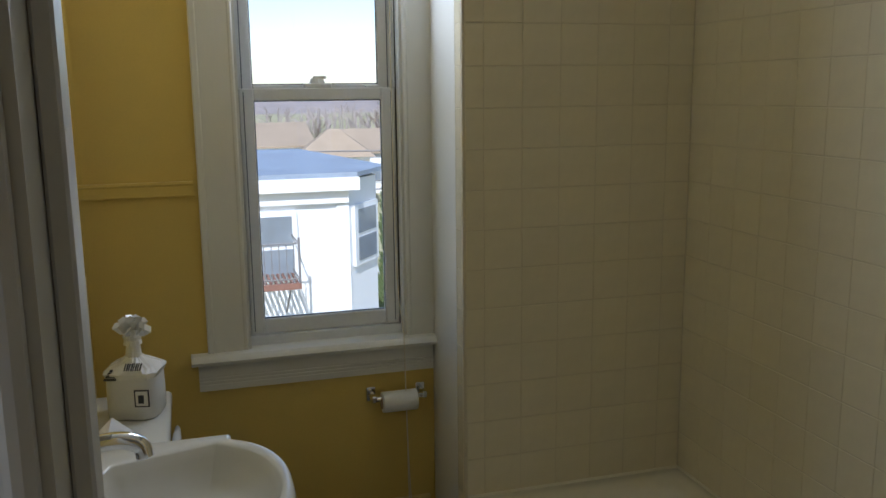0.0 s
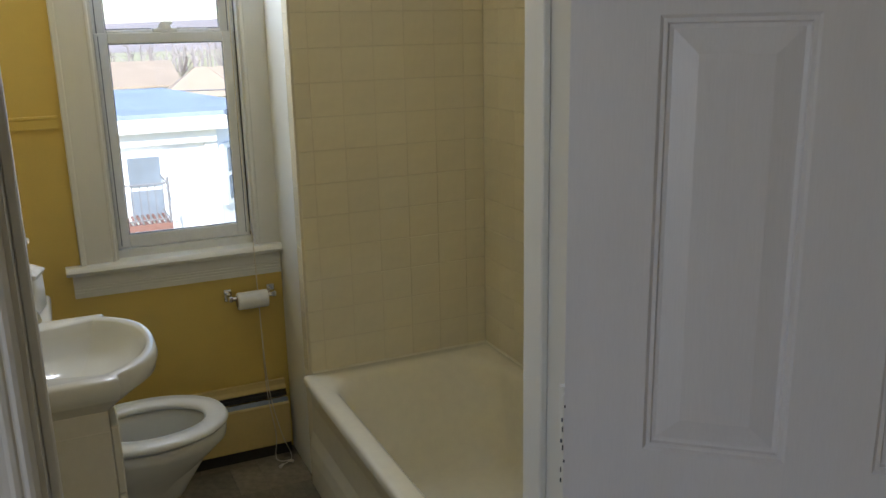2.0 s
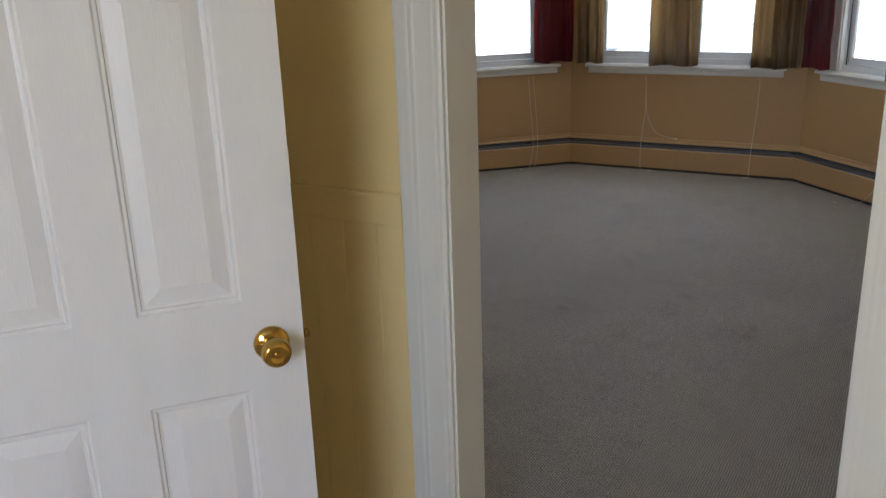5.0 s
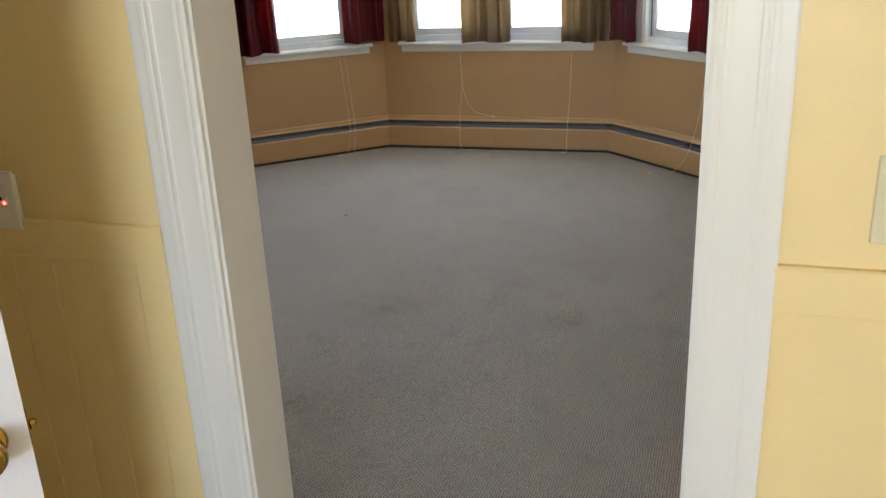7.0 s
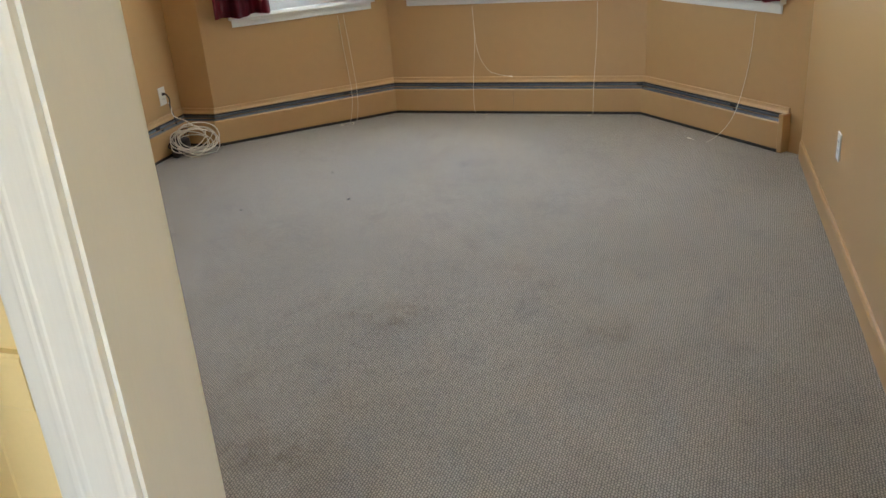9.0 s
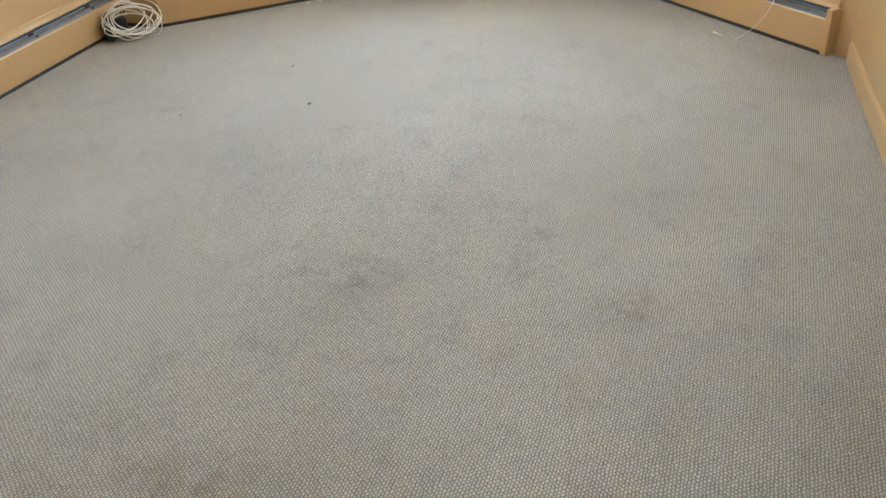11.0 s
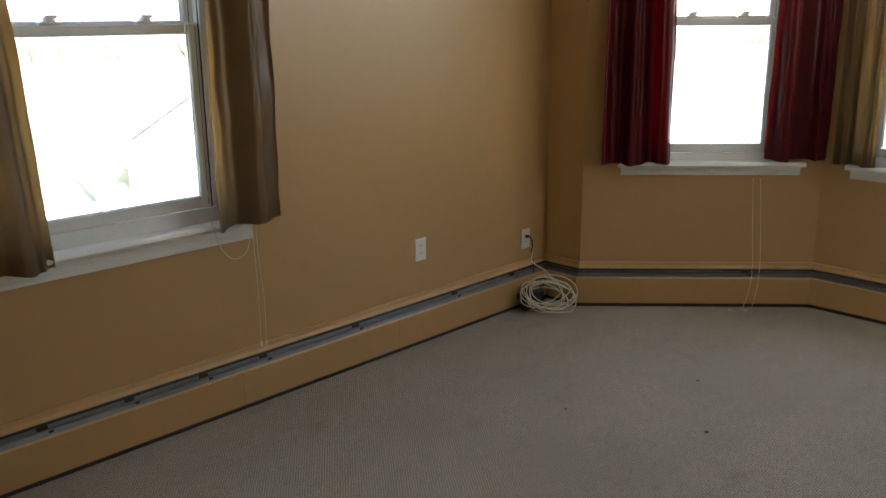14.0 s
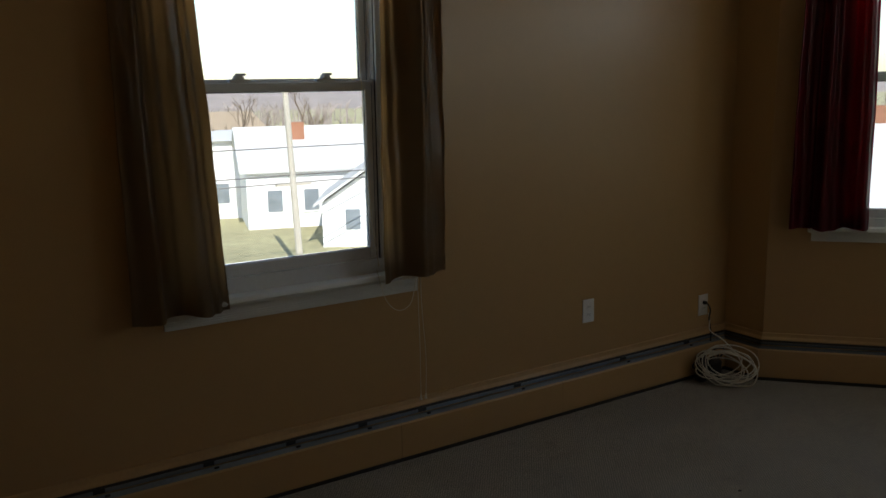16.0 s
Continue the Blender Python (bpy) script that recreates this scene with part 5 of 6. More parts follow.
lb = part("label_frame", box(B(), 0.014, 0.048, -0.0632, -0.0605, 0.035, 0.076), M_PRINT, gift, "dark printed label frame")
part("label_field", box(B(), 0.017, 0.045, -0.0638, -0.0633, 0.038, 0.073), M_PAPER, lb)
part("label_mark", box(B(), 0.023, 0.036, -0.0643, -0.0639, 0.044, 0.064), M_PRINT, lb)
card = thing("folded_card", Matrix.Translation((tx + 0.085, ty - 0.13, 0.7955)), "folded white paper standing on the toilet tank", "card")
part("leaf", prism(B(), [(-0.055, 0.0), (0.0, 0.055), (0.0022, 0.0535), (-0.0525, 0.0)], -0.06, 0.05, "y"), M_PAPER, card)
part("leaf", prism(B(), [(0.060, 0.0), (0.0024, 0.0532), (0.0010, 0.0508), (0.0570, 0.0)], -0.06, 0.05, "y"), M_PAPER, card)
bow = part("bow", cyl(B(), (0, 0, 0.17), (0, 0, 0.205), 0.022, 0.015, 12), M_FOIL, gift, "white ribbon bow")
rnd = random.Random(2)
for k in range(16):
    an, el = 2.4 * k, 0.2 + 1.1 * (k / 16)
    c = Vector((math.cos(an) * math.cos(el), math.sin(an) * math.cos(el), math.sin(el)))
    side = c.orthogonal().normalized() * 0.008
    base = Vector((0, 0, 0.195))
    pts = [base, base + c * 0.030 + Vector((0, 0, 0.010)), base + c * 0.046, base + c * 0.028 - Vector((0, 0, 0.006))]
    bm = B()
    lo = [bm.verts.new(p - side) for p in pts]
    hi = [bm.verts.new(p + side) for p in pts]
    for i in range(4):
        bm.faces.new((lo[i], lo[(i + 1) % 4], hi[(i + 1) % 4], hi[i]))
    part("loop", bm, M_FOIL, bow)

# vanity with moulded sink top
vy0, vy1, vx1 = 1.195, 1.612, 0.036
van = thing("vanity_cabinet", Matrix.Translation((BATH_W + 0.002, vy0, 0.0)), "small white laminate vanity cabinet under the sink", "cabinet")
VW, VD = vy1 - vy0, vx1 - BATH_W
part("body", box(B(), 0.0, VD - 0.02, 0.02, VW - 0.02, 0.0, 0.775, 0.002), M_LAM, van)
for y in (0.02, VW - 0.034):
    part("side_panel", box(B(), 0.0, VD - 0.02, y, y + 0.014, 0.7755, 0.848), M_LAM, van)
part("toe_kick", box(B(), VD - 0.0195, VD - 0.016, 0.03, VW - 0.03, 0.0, 0.085), M_LAM, van)
for k in range(2):
    y0 = 0.022 + k * (VW - 0.04) / 2
    d = part("door", box(B(), VD - 0.0195, VD - 0.002, y0, y0 + (VW - 0.048) / 2, 0.09, 0.62, 0.003), M_LAM, van)
part("drawer_front", box(B(), VD - 0.0195, VD - 0.002, 0.022, VW - 0.022, 0.628, 0.782, 0.003), M_LAM, van)
sink = thing("sink_top", Matrix.Translation((BATH_W + 0.002, vy0 - 0.02, 0.849)), "white moulded sink top with a bowed front", "sink")
SW, SD = VW + 0.04, VD + 0.008


def outline(z, ins=0.0, bow_x=0.092):
    """The sink's plan: straight back and sides, a bowed middle."""
    pts = []
    nn = 44
    for k in range(nn + 1):
        y = ins + (SW - 2 * ins) * k / nn
        u = (y - SW / 2) / (SW / 2)
        f = max(0.0, 1 - (abs(u) / 0.86) ** 2.6)
        pts.append((SD - ins + bow_x * f ** 0.75, y, z))
    return pts + [(0.0, SW - ins, z), (0.0, SW / 2, z), (0.0, ins, z)]


def bowl_ring(s, z):
    """An inner ring with as many points as the outline."""
    cx, cy, out = SD * 0.72, SW / 2, []
    for p in outline(z):
        d = Vector((p[0] - cx, p[1] - cy))
        a = math.atan2(d.y, d.x)
        rx, ry = 0.168 * s, 0.206 * s
        out.append((cx + rx * math.cos(a), cy + ry * math.sin(a), z))
    return out


bm = B()
loops(bm, [outline(-0.064, 0.075, 0.02), outline(-0.030, 0.040, 0.055), outline(-0.002, 0.012, 0.082), outline(0.006, 0.004, 0.092), outline(0.030, 0.0, 0.094), outline(0.044, 0.001), outline(0.0495, 0.005), outline(0.051, 0.010), bowl_ring(1.0, 0.0505), bowl_ring(0.975, 0.046), bowl_ring(0.92, 0.028), bowl_ring(0.78, -0.008), bowl_ring(0.5, -0.036), bowl_ring(0.12, -0.046)])
part("basin", bm, M_PORC, sink, smooth=True)
part("backsplash", box(B(), 0.0, 0.024, 0.0, SW, 0.052, 0.118, 0.006, 2), M_PORC, sink)
part("drain", lathe(B(), [(0.022, -0.045), (0.022, -0.041), (0.012, -0.0405)], 20, Matrix.Translation((SD * 0.72, SW / 2, 0))), M_CHROME, sink, "chrome drain")
fau = thing("faucet", Matrix.Translation((BATH_W + 0.055, vy0 + VW / 2, 0.9005)), "chrome single-spout faucet on the sink", "faucet")
part("base", box(B(), -0.024, 0.024, -0.075, 0.075, 0.0, 0.014, 0.006, 2), M_CHROME, fau)
part("spout", tube(B(), spline([(0, 0, 0.012), (0.003, 0, 0.055), (0.035, 0, 0.088), (0.090, 0, 0.098), (0.125, 0, 0.088), (0.132, 0, 0.066)], 8), 0.0145, 16), M_CHROME, fau, smooth=True)
for s in (-1, 1):
    k = part("tap", lathe(B(), [(0.014, 0.012), (0.012, 0.03), (0.019, 0.04), (0.017, 0.055), (0.004, 0.058)], 18, Matrix.Translation((0, s * 0.055, 0))), M_CHROME, fau, smooth=True)
# mirror over the sink
mir = thing("mirror_cabinet", Matrix.Translation((BATH_W + 0.001, 1.20, 1.24)), "mirror-fronted cabinet over the sink", "mirror")
part("box", box(B(), 0.0, 0.10, 0.0, 0.40, 0.0, 0.65, 0.003), M_LAM, mir)
part("mirror_glass", box(B(), 0.1005, 0.106, 0.004, 0.396, 0.004, 0.646, 0.0015), M_MIRROR, mir)

# toilet paper holder
tp = thing("toilet_paper_holder", Matrix.Translation((0.49, BATH_N, 0.635)), "chrome wall holder with a toilet paper roll", "toilet paper holder")
for x in (0.0, 0.155):
    bm = B()
    box(bm, x - 0.014, x + 0.014, -0.006, -0.0005, -0.020, 0.024, 0.002)
    box(bm, x - 0.008, x + 0.008, -0.060, -0.0062, -0.010, 0.012, 0.004)
    part("bracket", bm, M_CHROME, tp)
part("spindle", cyl(B(), (0.0, -0.050, 0.0), (0.155, -0.050, 0.0), 0.008, n=14), M_CHROME, tp)
bm = B()
lathe(bm, [(0.021, 0.0), (0.0305, 0.001), (0.0315, 0.003), (0.0315, 0.105), (0.0305, 0.107), (0.021, 0.108)], 32, Matrix.Translation((0.024, -0.050, -0.011)) @ Matrix.Rotation(radians(90), 4, "Y"))
roll = part("paper_roll", bm, M_PAPER, tp, "white toilet paper roll", smooth=True)
part("tube_end", lathe(B(), [(0.0205, -0.002), (0.0205, -0.0005)], 24, Matrix.Translation((0.024, -0.050, -0.011)) @ Matrix.Rotation(radians(90), 4, "Y")), M_CARD, roll, "brown cardboard core")

# ---- outdoors ----
GROUND = -6.6
bm = B()
box(bm, -900, 900, -900, 900, GROUND - 1.0, GROUND)
struct("ground", bm, M_GRASS, "dull winter grass and bare ground", "ground")
slab("road", 8.0, 90, 27.0, 33.5, GROUND + 0.004, GROUND + 0.03, M_ROAD, "grey asphalt street", "road")
slab("pavement", 8.0, 90, 37.5, 39.0, GROUND + 0.004, GROUND + 0.08, M_CEIL, "pale concrete path across the grass", "pavement")
bm = B()
rnd = random.Random(12)
hv = []
for j, (yy, zb) in enumerate(((330, 0), (430, 1), (560, 2))):
    row = []
    for i in range(60):
        x = -700 + i * 26
        z = GROUND + (0, 8 + 3 * math.sin(i * 0.31) + 2 * math.sin(i * 0.83), 11 + 4 * math.sin(i * 0.19 + 1))[zb]
        row.append(bm.verts.new((x, yy + 10 * math.sin(i * 0.7), z)))
    hv.append(row)
for a, b in zip(hv, hv[1:]):
    for i in range(59):
        bm.faces.new((a[i], a[i + 1], b[i + 1], b[i]))
struct("backdrop_hills", bm, M_WOODS, "far brown wooded hills", "backdrop")


def house(name_label, x, y, w, d, h, turn, wall_mat, roof_mat, roof="gable", rise=2.0, wins=((0.2, 0.35), (0.65, 0.35)), chimney=False, z=GROUND, storeys=2):
    th = thing("house", Matrix.Translation((x, y, z)) @ Matrix.Rotation(radians(turn), 4, "Z"), name_label, "house", "far houses")
    part("wall", box(B(), -w / 2, w / 2, -d / 2, d / 2, 0, h), wall_mat, th)
    bm = B()
    e = 0.4
    if roof == "gable":
        prism(bm, [(-d / 2 - e, h - 0.15), (0, h + rise), (d / 2 + e, h - 0.15), (d / 2 + e, h), (0, h + rise + 0.2), (-d / 2 - e, h)], -w / 2 - e, w / 2 + e, "x")
        part("gable_wall", prism(B(), [(-d / 2, h), (d / 2, h), (0, h + rise - 0.1)], -w / 2 + 0.02, w / 2 - 0.02, "x"), wall_mat, th)
    else:
        lo = [(-w / 2 - e, -d / 2 - e, h), (w / 2 + e, -d / 2 - e, h), (w / 2 + e, d / 2 + e, h), (-w / 2 - e, d / 2 + e, h)]
        k = min(w, d) * 0.42
        hi = [(-w / 2 + k, -d / 2 + k, h + rise), (w / 2 - k, -d / 2 + k, h + rise), (w / 2 - k, d / 2 - k, h + rise), (-w / 2 + k, d / 2 - k, h + rise)]
        loops(bm, [lo, hi])
    r = part("roof", bm, roof_mat, th)
    if chimney:
        part("chimney", box(B(), -w * 0.18, -w * 0.18 + 0.95, -1.3, -0.3, h + rise * 0.3, h + rise + 0.45), M_BRICK, r, "red brick chimney")
    for s in range(storeys):
        for fx in (0.18, 0.42, 0.72):
            zz = 0.9 + s * 2.8
            if zz + 1.5 > h:
                continue
            fr = part("window", box(B(), -w / 2 + fx * w - 0.55, -w / 2 + fx * w + 0.55, -d / 2 - 0.06, -d / 2 - 0.002, zz, zz + 1.5), M_VINYL, th)
            part("pane", box(B(), -w / 2 + fx * w - 0.43, -w / 2 + fx * w + 0.43, -d / 2 - 0.08, -d / 2 - 0.062, zz + 0.12, zz + 1.38), M_WINDARK, fr)
    if turn == 60:
        for fy in (-2.4, -0.9, 1.6):
            fr = part("window", box(B(), -w / 2 - 0.06, -w / 2 - 0.002, fy - 0.5, fy + 0.5, 0.8, 2.1), M_VINYL, th)
            part("pane", box(B(), -w / 2 - 0.08, -w / 2 - 0.062, fy - 0.38, fy + 0.38, 0.92, 1.98), M_WINDARK, fr)
    return th


house("tan roofed long building across the neighbourhood", 4.6, 70, 8.4, 8, 4.2, 3, M_SIDING, M_ROOFTAN, "gable", 1.4, storeys=1)
house("white house with a grey hipped roof", 10.1, 62, 4.8, 5, 3.7, -8, M_SIDING, M_ROOFTAN, "hip", 1.85, storeys=1)
house("white house with a tan roof", 24, 78, 12, 8, 4.0, 10, M_SIDING, M_ROOFTAN, "gable", 2.0)
house("white house with a pale grey roof", 14.6, 72, 5, 7, 3.4, 4, M_SIDING, M_ROOFTAN, "gable", 1.5, storeys=1)
house("white two-storey house with a flat pale roof", 20.7, 57, 6.5, 7, 5.0, -18, M_SIDING, M_ROOFLIGHT, "hip", 0.5)
house("white house with a pale roof and brick chimney", 24.1, 50.6, 9, 7, 3.5, -15, M_SIDING, M_ROOFLIGHT, "gable", 2.2, chimney=True, storeys=1)
house("low white house with its steep gable to the street", 24.4, 41.6, 6, 6.4, 2.3, 60, M_SIDING, M_ROOFLIGHT, "gable", 2.3, storeys=1)
house("white house east of the bay", 46, 6, 10, 9, 5.6, 92, M_SIDING, M_ROOFGREY, "gable", 2.5)
house("white house east of the bay", 62, 48, 10, 9, 5.6, 70, M_SIDING, M_ROOFTAN, "gable", 2.5)
house("white house east of the bay", 47, -12, 10, 9, 5.6, 95, M_SIDING, M_ROOFTAN, "gable", 2.5)
house("white house with a pale roof across the yard", 35, 19.0, 11, 8, 3.6, -56, M_SIDING, M_ROOFLIGHT, "gable", 2.2, storeys=1)
house("white house with a pale roof and brick chimney", 46, 25.0, 10, 8, 4.4, -62, M_SIDING, M_ROOFLIGHT, "gable", 2.0, chimney=True, storeys=1)
house("white house with a pale roof", 50, 42, 12, 9, 4.6, -50, M_SIDING, M_ROOFLIGHT, "gable", 2.2, storeys=1)
house("white house farther north", 2, 95, 14, 9, 3.4, -5, M_SIDING, M_ROOFTAN, "gable", 1.2)
house("white house farther north", -18, 70, 12, 9, 5.0, 8, M_SIDING, M_ROOFGREY, "gable", 2.2)

# the neighbour with the flat roof
nb = thing("neighbour_house", Matrix.Translation((0, 13, GROUND)), "white flat-roofed house close by with a fire escape", "house")
RZ = 0.31 - GROUND
PLAN = [(-9, 0), (2.30, 0), (2.92, 0.85), (2.35, 5.4), (-9, 5.6)]
part("wall", prism(B(), PLAN, 0, RZ - 0.10), M_SIDING, nb)
part("roof", prism(B(), [(-9.3, -0.22), (2.42, -0.22), (3.10, 0.85), (2.25, 5.7), (-9.3, 5.9)], RZ - 0.02, RZ + 0.05), M_ROOFBLUE, nb, "blue grey flat roof")
part("cornice", prism(B(), [(-9.3, -0.24), (2.45, -0.24), (2.45, 0.0), (-9.3, 0.0)], RZ - 0.22, RZ - 0.021), M_SIDING, nb)
part("frieze", prism(B(), [(-9.0, -0.10), (2.30, -0.10), (2.30, -0.001), (-9.0, -0.001)], RZ - 0.42, RZ - 0.221), M_SIDING, nb)
part("corner_board", box(B(), 2.12, 2.31, -0.04, -0.001, 0, RZ - 0.43), M_VINYL, nb)
for x0, zc in ((0.95, -0.72), (-2.2, -0.72), (0.95, -3.6)):
    z0, z1 = zc - 0.50 - GROUND, zc + 0.44 - GROUND
    fr = part("window", box(B(), x0 - 0.06, x0 + 0.56, -0.07, -0.002, z0 - 0.06, z1 + 0.07), M_VINYL, nb)
    part("lower_pane", box(B(), x0 + 0.02, x0 + 0.48, -0.085, -0.071, z0, (z0 + z1) / 2 - 0.03), M_WINDARK, fr)
    part("upper_pane", box(B(), x0 + 0.02, x0 + 0.48, -0.085, -0.071, (z0 + z1) / 2 + 0.03, z1), M_WINDARK, fr)
d2 = Vector((0.62, 0.85, 0)).normalized()
ang = math.atan2(d2.y, d2.x)
mw = Matrix.Translation((2.30, 0, 0)) @ Matrix.Rotation(ang, 4, "Z")
bm = box(B(), 0.12, 0.98, -0.06, -0.003, -1.15 - GROUND, -0.18 - GROUND)
bm.transform(mw)
fr = part("window", bm, M_VINYL, nb)
for z0, z1 in ((-1.07, -0.70), (-0.63, -0.26)):
    bm = box(B(), 0.22, 0.88, -0.075, -0.061, z0 - GROUND, z1 - GROUND)
    bm.transform(mw)
    part("pane", bm, M_WINDARK, fr)
esc = thing("fire_escape", Matrix.Translation((0, 13, GROUND)), "iron fire escape balcony with a brown platform", "fire escape")
pz = -1.14 - GROUND
part("platform_beam", box(B(), 0.55, 1.45, -0.86, -0.80, pz - 0.09, pz), M_RUST, esc, "rust brown platform edge")
for k in range(12):
    part("platform_slat", box(B(), 0.56 + 0.075 * k, 0.595 + 0.075 * k, -0.80, -0.09, pz - 0.03, pz), M_RUST, esc)
for z in (0.06, 0.58):
    part("rail", tube(B(), [(0.55, -0.84, pz + z), (1.42, -0.84, pz + z), (1.42, -0.09, pz + z)], 0.012), M_IRON, esc)
for k in range(8):
    part("baluster", cyl(B(), (0.62 + 0.105 * k, -0.84, pz), (0.62 + 0.105 * k, -0.84, pz + 0.58), 0.008, n=6), M_IRON, esc)
part("post", cyl(B(), (1.43, -0.84, pz), (1.43, -0.84, pz + 0.66), 0.018, n=8), M_IRON, esc)
for x in (0.7, 1.3):
    part("brace", tube(B(), [(x, -0.80, pz - 0.08), (x, -0.02, pz - 0.62)], 0.014), M_IRON, esc)


def bare_tree(x, y, h, seed, label, group, depth=4, z=GROUND):
    rnd = random.Random(seed)
    th = thing("tree", Matrix.Translation((x, y, z)), label, "tree", group)
    trunk, crown = B(), B()

    def grow(bm, p, d, length, r, level):
        q = p + d * length
        cyl(bm, p, q, r, r * 0.62, 5 if level else 8, caps=False)
        if level >= depth:
            return
        for k in range(3 if level else 5):
            nd = (d + Vector((rnd.uniform(-1, 1), rnd.uniform(-1, 1), rnd.uniform(-0.1, 0.7))) * 0.75).normalized()
            grow(crown, p + d * length * rnd.uniform(0.55, 1.0), nd, length * rnd.uniform(0.5, 0.75), r * 0.5, level + 1)
    grow(trunk, Vector((0, 0, 0)), Vector((rnd.uniform(-0.05, 0.05), 0, 1)).normalized(), h * 0.42, h * 0.022, 0)
    part("trunk", trunk, M_BARK, th)
    part("crown", crown, M_BARK, th, "bare twigs")
    return th


for x, y, h, s in ((31, 68, 9, 1), (24.5, 66, 8, 2), (36, 62, 10, 3), (10, 74, 7, 4), (19, 84, 8, 5), (66, 16, 8, 6), (64, 0, 8, 7), (60, 44, 8, 8), (70, 46, 8, 9), (64, 30, 8, 10)):
    bare_tree(x, y, h, s, "bare grey winter tree", "bare trees")
# a belt of far woods: many thin trunks and twigs, uncountable
rnd = random.Random(5)
bm = B()
for k in range(900):
    a = rnd.uniform(-75, 60)
    dist = rnd.uniform(130, 230)
    x, y = dist * math.sin(radians(a) * -1), dist * math.cos(radians(a))
    h = rnd.uniform(3.2, 5.6)
    cyl(bm, (x, y, GROUND), (x + rnd.uniform(-0.4, 0.4), y, GROUND + h), 0.20, 0.05, 4, caps=False)
    for j in range(5):
        zz = h * rnd.uniform(0.4, 0.9)
        cyl(bm, (x, y, GROUND + zz), (x + rnd.uniform(-2.0, 2.0), y + rnd.uniform(-1, 1), GROUND + zz + rnd.uniform(0.6, 1.8)), 0.09, 0.03, 3, caps=False)
tagged(put("far_woods", bm, M_WOODS), "belt of bare brown winter trees far off", "woods", "", "stuff")

th = thing("evergreen_shrub", Matrix.Translation((4.38, 19.0, GROUND)), "tall narrow dark evergreen beside the white house", "shrub")
part("trunk", cyl(B(), (0, 0, 0), (0, 0, 5.8), 0.12, 0.02, 8), M_BARK, th)
bm = B()
rnd = random.Random(6)
for k in range(700):
    v = rnd.random()
    r = 0.36 * (1 - v) ** 0.7 * (0.75 + 0.35 * rnd.random()) + 0.04
    a = rnd.uniform(0, 6.283)
    p = Vector((r * math.cos(a), r * math.sin(a), 0.4 + 5.7 * v))
    q = p + Vector((0.16 * math.cos(a), 0.16 * math.sin(a), 0.30))
    cyl(bm, p, q, 0.07, 0.01, 4)
part("crown", bm, M_THUJA, th, "dense dark green sprays")
for x, y in ((24.5, 41.0), (22.0, 40.4)):
    th = thing("shrub", Matrix.Translation((x, y, GROUND)), "low brown green shrub on the lawn", "shrub", "lawn shrubs")
    bm = B()
    for k in range(160):
        a, el, r = rnd.uniform(0, 6.283), rnd.uniform(0, 1.4), rnd.uniform(0.5, 0.85)
        p = Vector((r * math.cos(a) * math.cos(el), r * math.sin(a) * math.cos(el), 0.9 * r * math.sin(el)))
        cyl(bm, p * 0.75, p, 0.10, 0.03, 4)
    part("crown", bm, M_GRASS, th)
    part("stem", cyl(B(), (0, 0, 0), (0, 0, 0.5), 0.05, 0.03, 6), M_BARK, th)

pole = thing("utility_pole", Matrix.Translation((17.0, 36.2, GROUND)), "wooden utility pole with a crossarm", "utility pole")
part("post", cyl(B(), (0, 0, 0), (-0.35, 0, 8.4), 0.17, 0.13, 10), M_POLE, pole)
part("crossarm", box(B(), -1.0, 0.7, -0.06, 0.06, 3.86, 3.98), M_POLE, pole)
for k, z in enumerate((4.0, 4.35, 5.6)):
    wth = thing("power_line", Matrix.Translation((16.85, 36.2, GROUND + z)), "sagging dark overhead wire", "wire", "overhead wires")
    part("wire", tube(B(), [(-40 + 4 * j, 0.35 * (j - 10), 0.02 * (j - 10) ** 2 * (1 if j < 10 else 0.6) - 0.05 * (j > 10) * (j - 10)) for j in range(21)], 0.03, 5), M_IRON, wth)

# ---- pieces of walls and floors ----
def shared_box(name, w, t, h, mat, bev=0.0007):
    bm = box(B(), 0, w, 0, t, 0, h)
    es = [e for e in bm.edges if all(v.co.y < t / 2 for v in e.verts)]
    bmesh.ops.bevel(bm, geom=es, offset=bev, segments=1, affect="EDGES")
    bmesh.ops.recalc_face_normals(bm, faces=bm.faces[:])
    me = bpy.data.meshes.new(name)
    bm.to_mesh(me)
    bm.free()
    me.materials.append(mat)
    return me


def piece(name, me, parent, m):
    ob = new(name, me)
    ob.parent = parent
    ob.matrix_basis = m
    return ob


TS, TG = 0.1085, 0.0010
tile_me = shared_box("tile", TS - 0.0006, 0.007, TS - 0.0019, M_TILE, 0.0012)
bull_me = shared_box("tile", 0.052 - TG, 0.007, TS - 0.0019, M_TILE, 0.0012)
cut_me = shared_box("tile", BATH_E - NIBX - 0.009 - 0.052 - 5 * TS - TG, 0.007, TS - 0.0019, M_TILE, 0.0012)
rnd = random.Random(21)
Z_TILE = TH + 0.004
rows = 19
bm = B()
prism(bm, [(NIBY + 0.004, TH - 0.003), (NIBY - 0.007, TH - 0.003), (NIBY - 0.004, TH + 0.003), (NIBY + 0.004, TH + 0.007)], NIBX + 0.01, BATH_E + 0.003, "x")
prism(bm, [(BATH_E + 0.004, TH - 0.003), (BATH_E - 0.007, TH - 0.003), (BATH_E - 0.004, TH + 0.003), (BATH_E + 0.004, TH + 0.007)], NIBY - 1.55, NIBY - 0.008, "y")
bmesh.ops.recalc_face_normals(bm, faces=bm.faces[:])
struct("trim_caulk", bm, M_TUB, "white caulk bead between tub and tile", "trim")
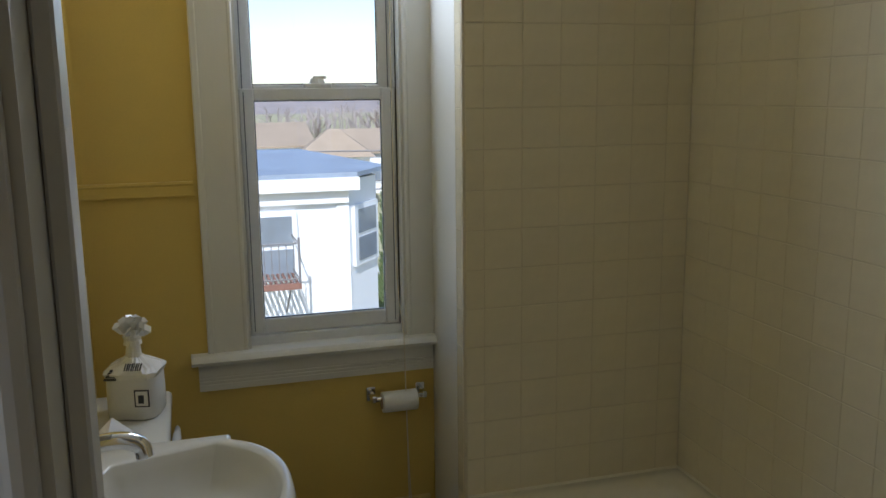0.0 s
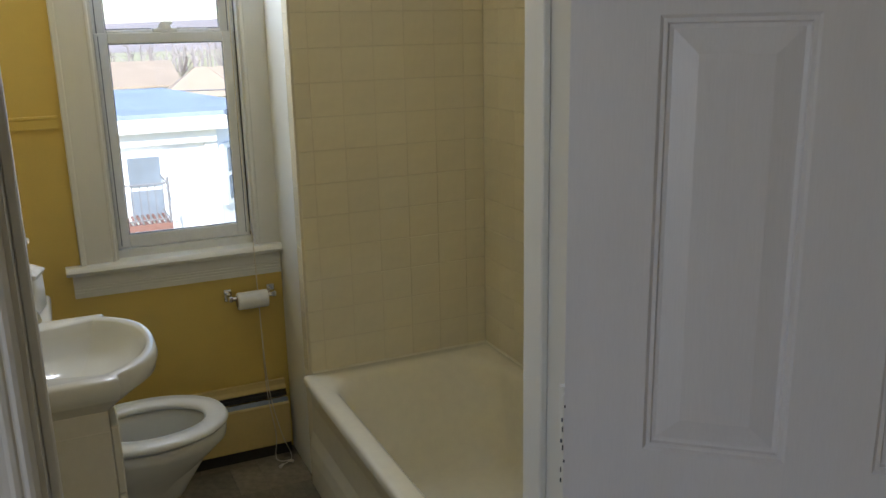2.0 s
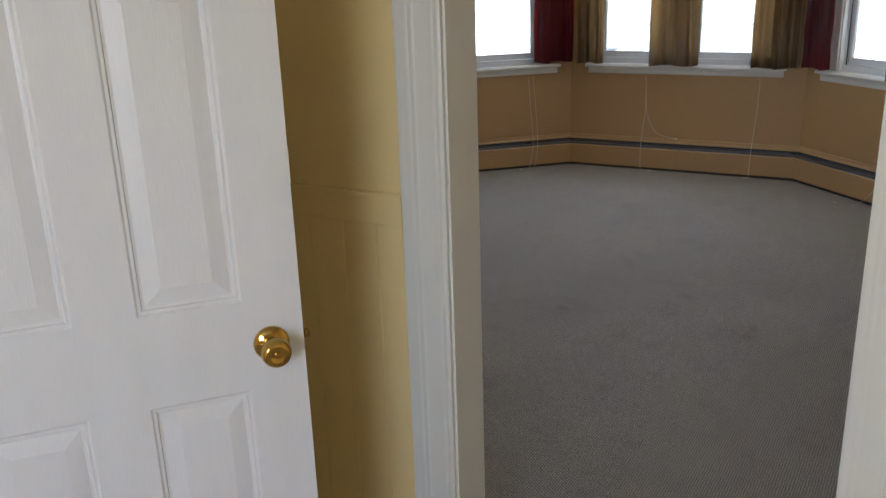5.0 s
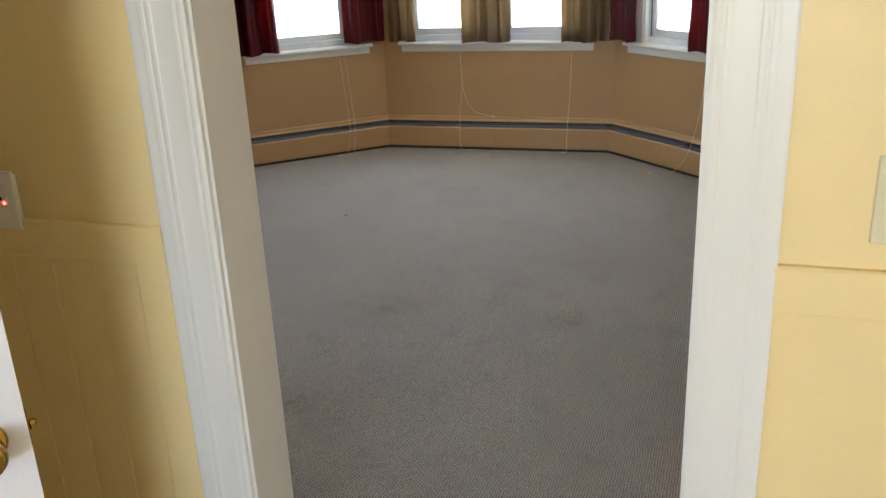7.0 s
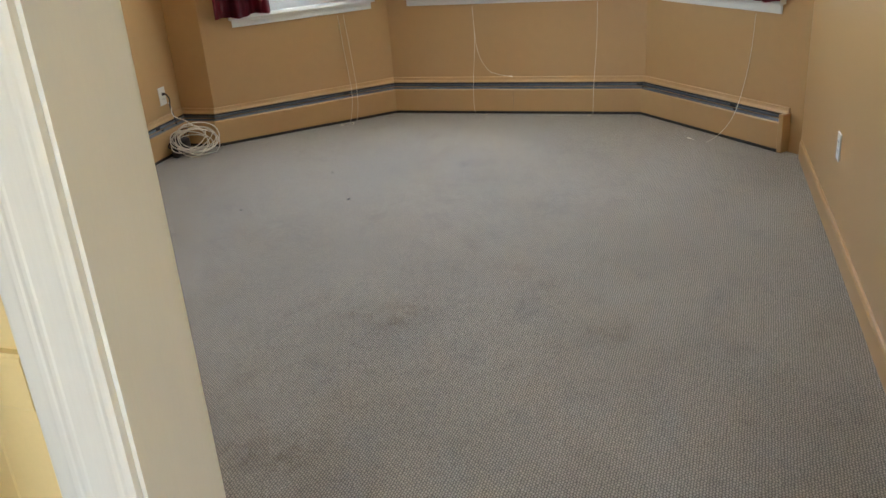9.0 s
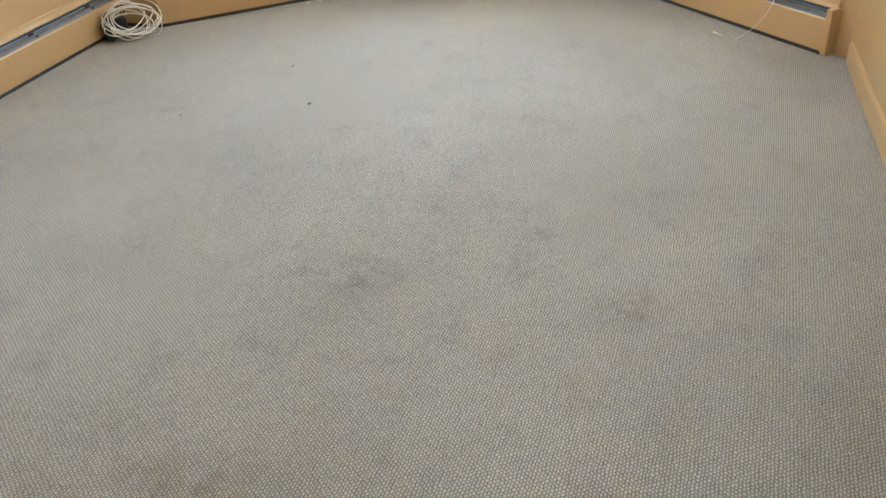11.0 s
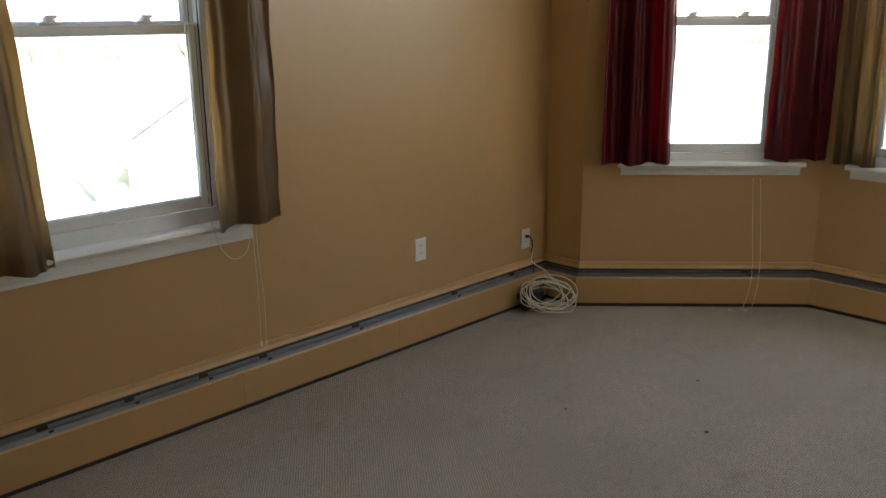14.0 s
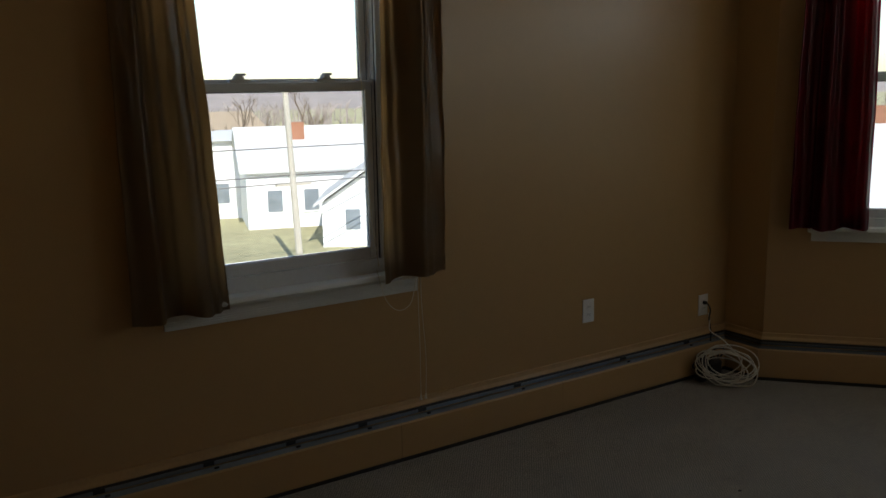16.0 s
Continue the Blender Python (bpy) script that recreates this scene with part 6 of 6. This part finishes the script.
te = thing("tile_wall_end", Matrix.Translation((NIBX + 0.009, NIBY, Z_TILE)), "cream glazed square tile on the tub end wall", "wall tile", "", "structure")
for r in range(rows):
    piece("tile", bull_me, te, Matrix.Translation((0, 0, r * TS)))
    for c in range(5):
        if 0.052 + (c + 0.9) * TS < BATH_E - NIBX:
            piece("tile", tile_me, te, Matrix.Translation((0.052 + c * TS, rnd.uniform(-0.0004, 0.0004), r * TS)))
    piece("tile", cut_me, te, Matrix.Translation((0.052 + 5 * TS, rnd.uniform(-0.0004, 0.0004), r * TS)))
tr = thing("tile_wall_return", Matrix.Translation((NIBX, NIBY + 0.061, Z_TILE)) @ Matrix.Rotation(radians(-90), 4, "Z"), "column of cream edge tile on the return", "wall tile", "", "structure")
for r in range(rows):
    piece("tile", bull_me, tr, Matrix.Translation((0, 0, r * TS)))
tw = thing("tile_wall_long", Matrix.Translation((BATH_E, NIBY - 0.002, Z_TILE)) @ Matrix.Rotation(radians(-90), 4, "Z"), "cream glazed square tile along the tub", "wall tile", "", "structure")
for r in range(rows):
    for c in range(14):
        piece("tile", tile_me, tw, Matrix.Translation((c * TS, rnd.uniform(-0.0004, 0.0004), r * TS)))
# vinyl floor tiles in mixed sizes
U = 0.102
cells = {(i, k) for i in range(10) for k in range(19)}
shapes = {}
for i in range(10):
    for k in range(19):
        if (i, k) not in cells:
            continue
        opts = [(1, 1), (1, 1), (2, 1), (1, 2), (2, 2)]
        rnd.shuffle(opts)
        for w, h in opts:
            need = {(i + a, k + b) for a in range(w) for b in range(h)}
            if need <= cells:
                cells -= need
                if (w, h) not in shapes:
                    bm = box(B(), 0, w * U - 0.0012, 0, h * U - 0.0012, 0, 0.003)
                    bmesh.ops.recalc_face_normals(bm, faces=bm.faces[:])
                    me = bpy.data.meshes.new("floor_tile")
                    bm.to_mesh(me)
                    bm.free()
                    me.materials.append(M_VTILE)
                    shapes[(w, h)] = me
                piece("floor_tile", shapes[(w, h)], floor_bath, Matrix.Translation((BATH_W + 0.002 + i * U, BATH_S + 0.01 + k * U, -0.003)))
                break
for th, spans in WAINSCOT:
    for a0, a1 in spans[:1]:
        k = 0
        while a0 + (k + 1) * 0.095 <= a1 + 0.002:
            piece("board", me95, th, Matrix.Translation((a0 + k * 0.095, 0, 0)))
            k += 1
        if a1 - a0 - k * 0.095 > 0.012:
            last = new("board", board_mesh(a1 - a0 - k * 0.095, 0.0, CR0 - 0.001))
            last.parent = th
            last.matrix_basis = Matrix.Translation((a0 + k * 0.095, 0, 0))
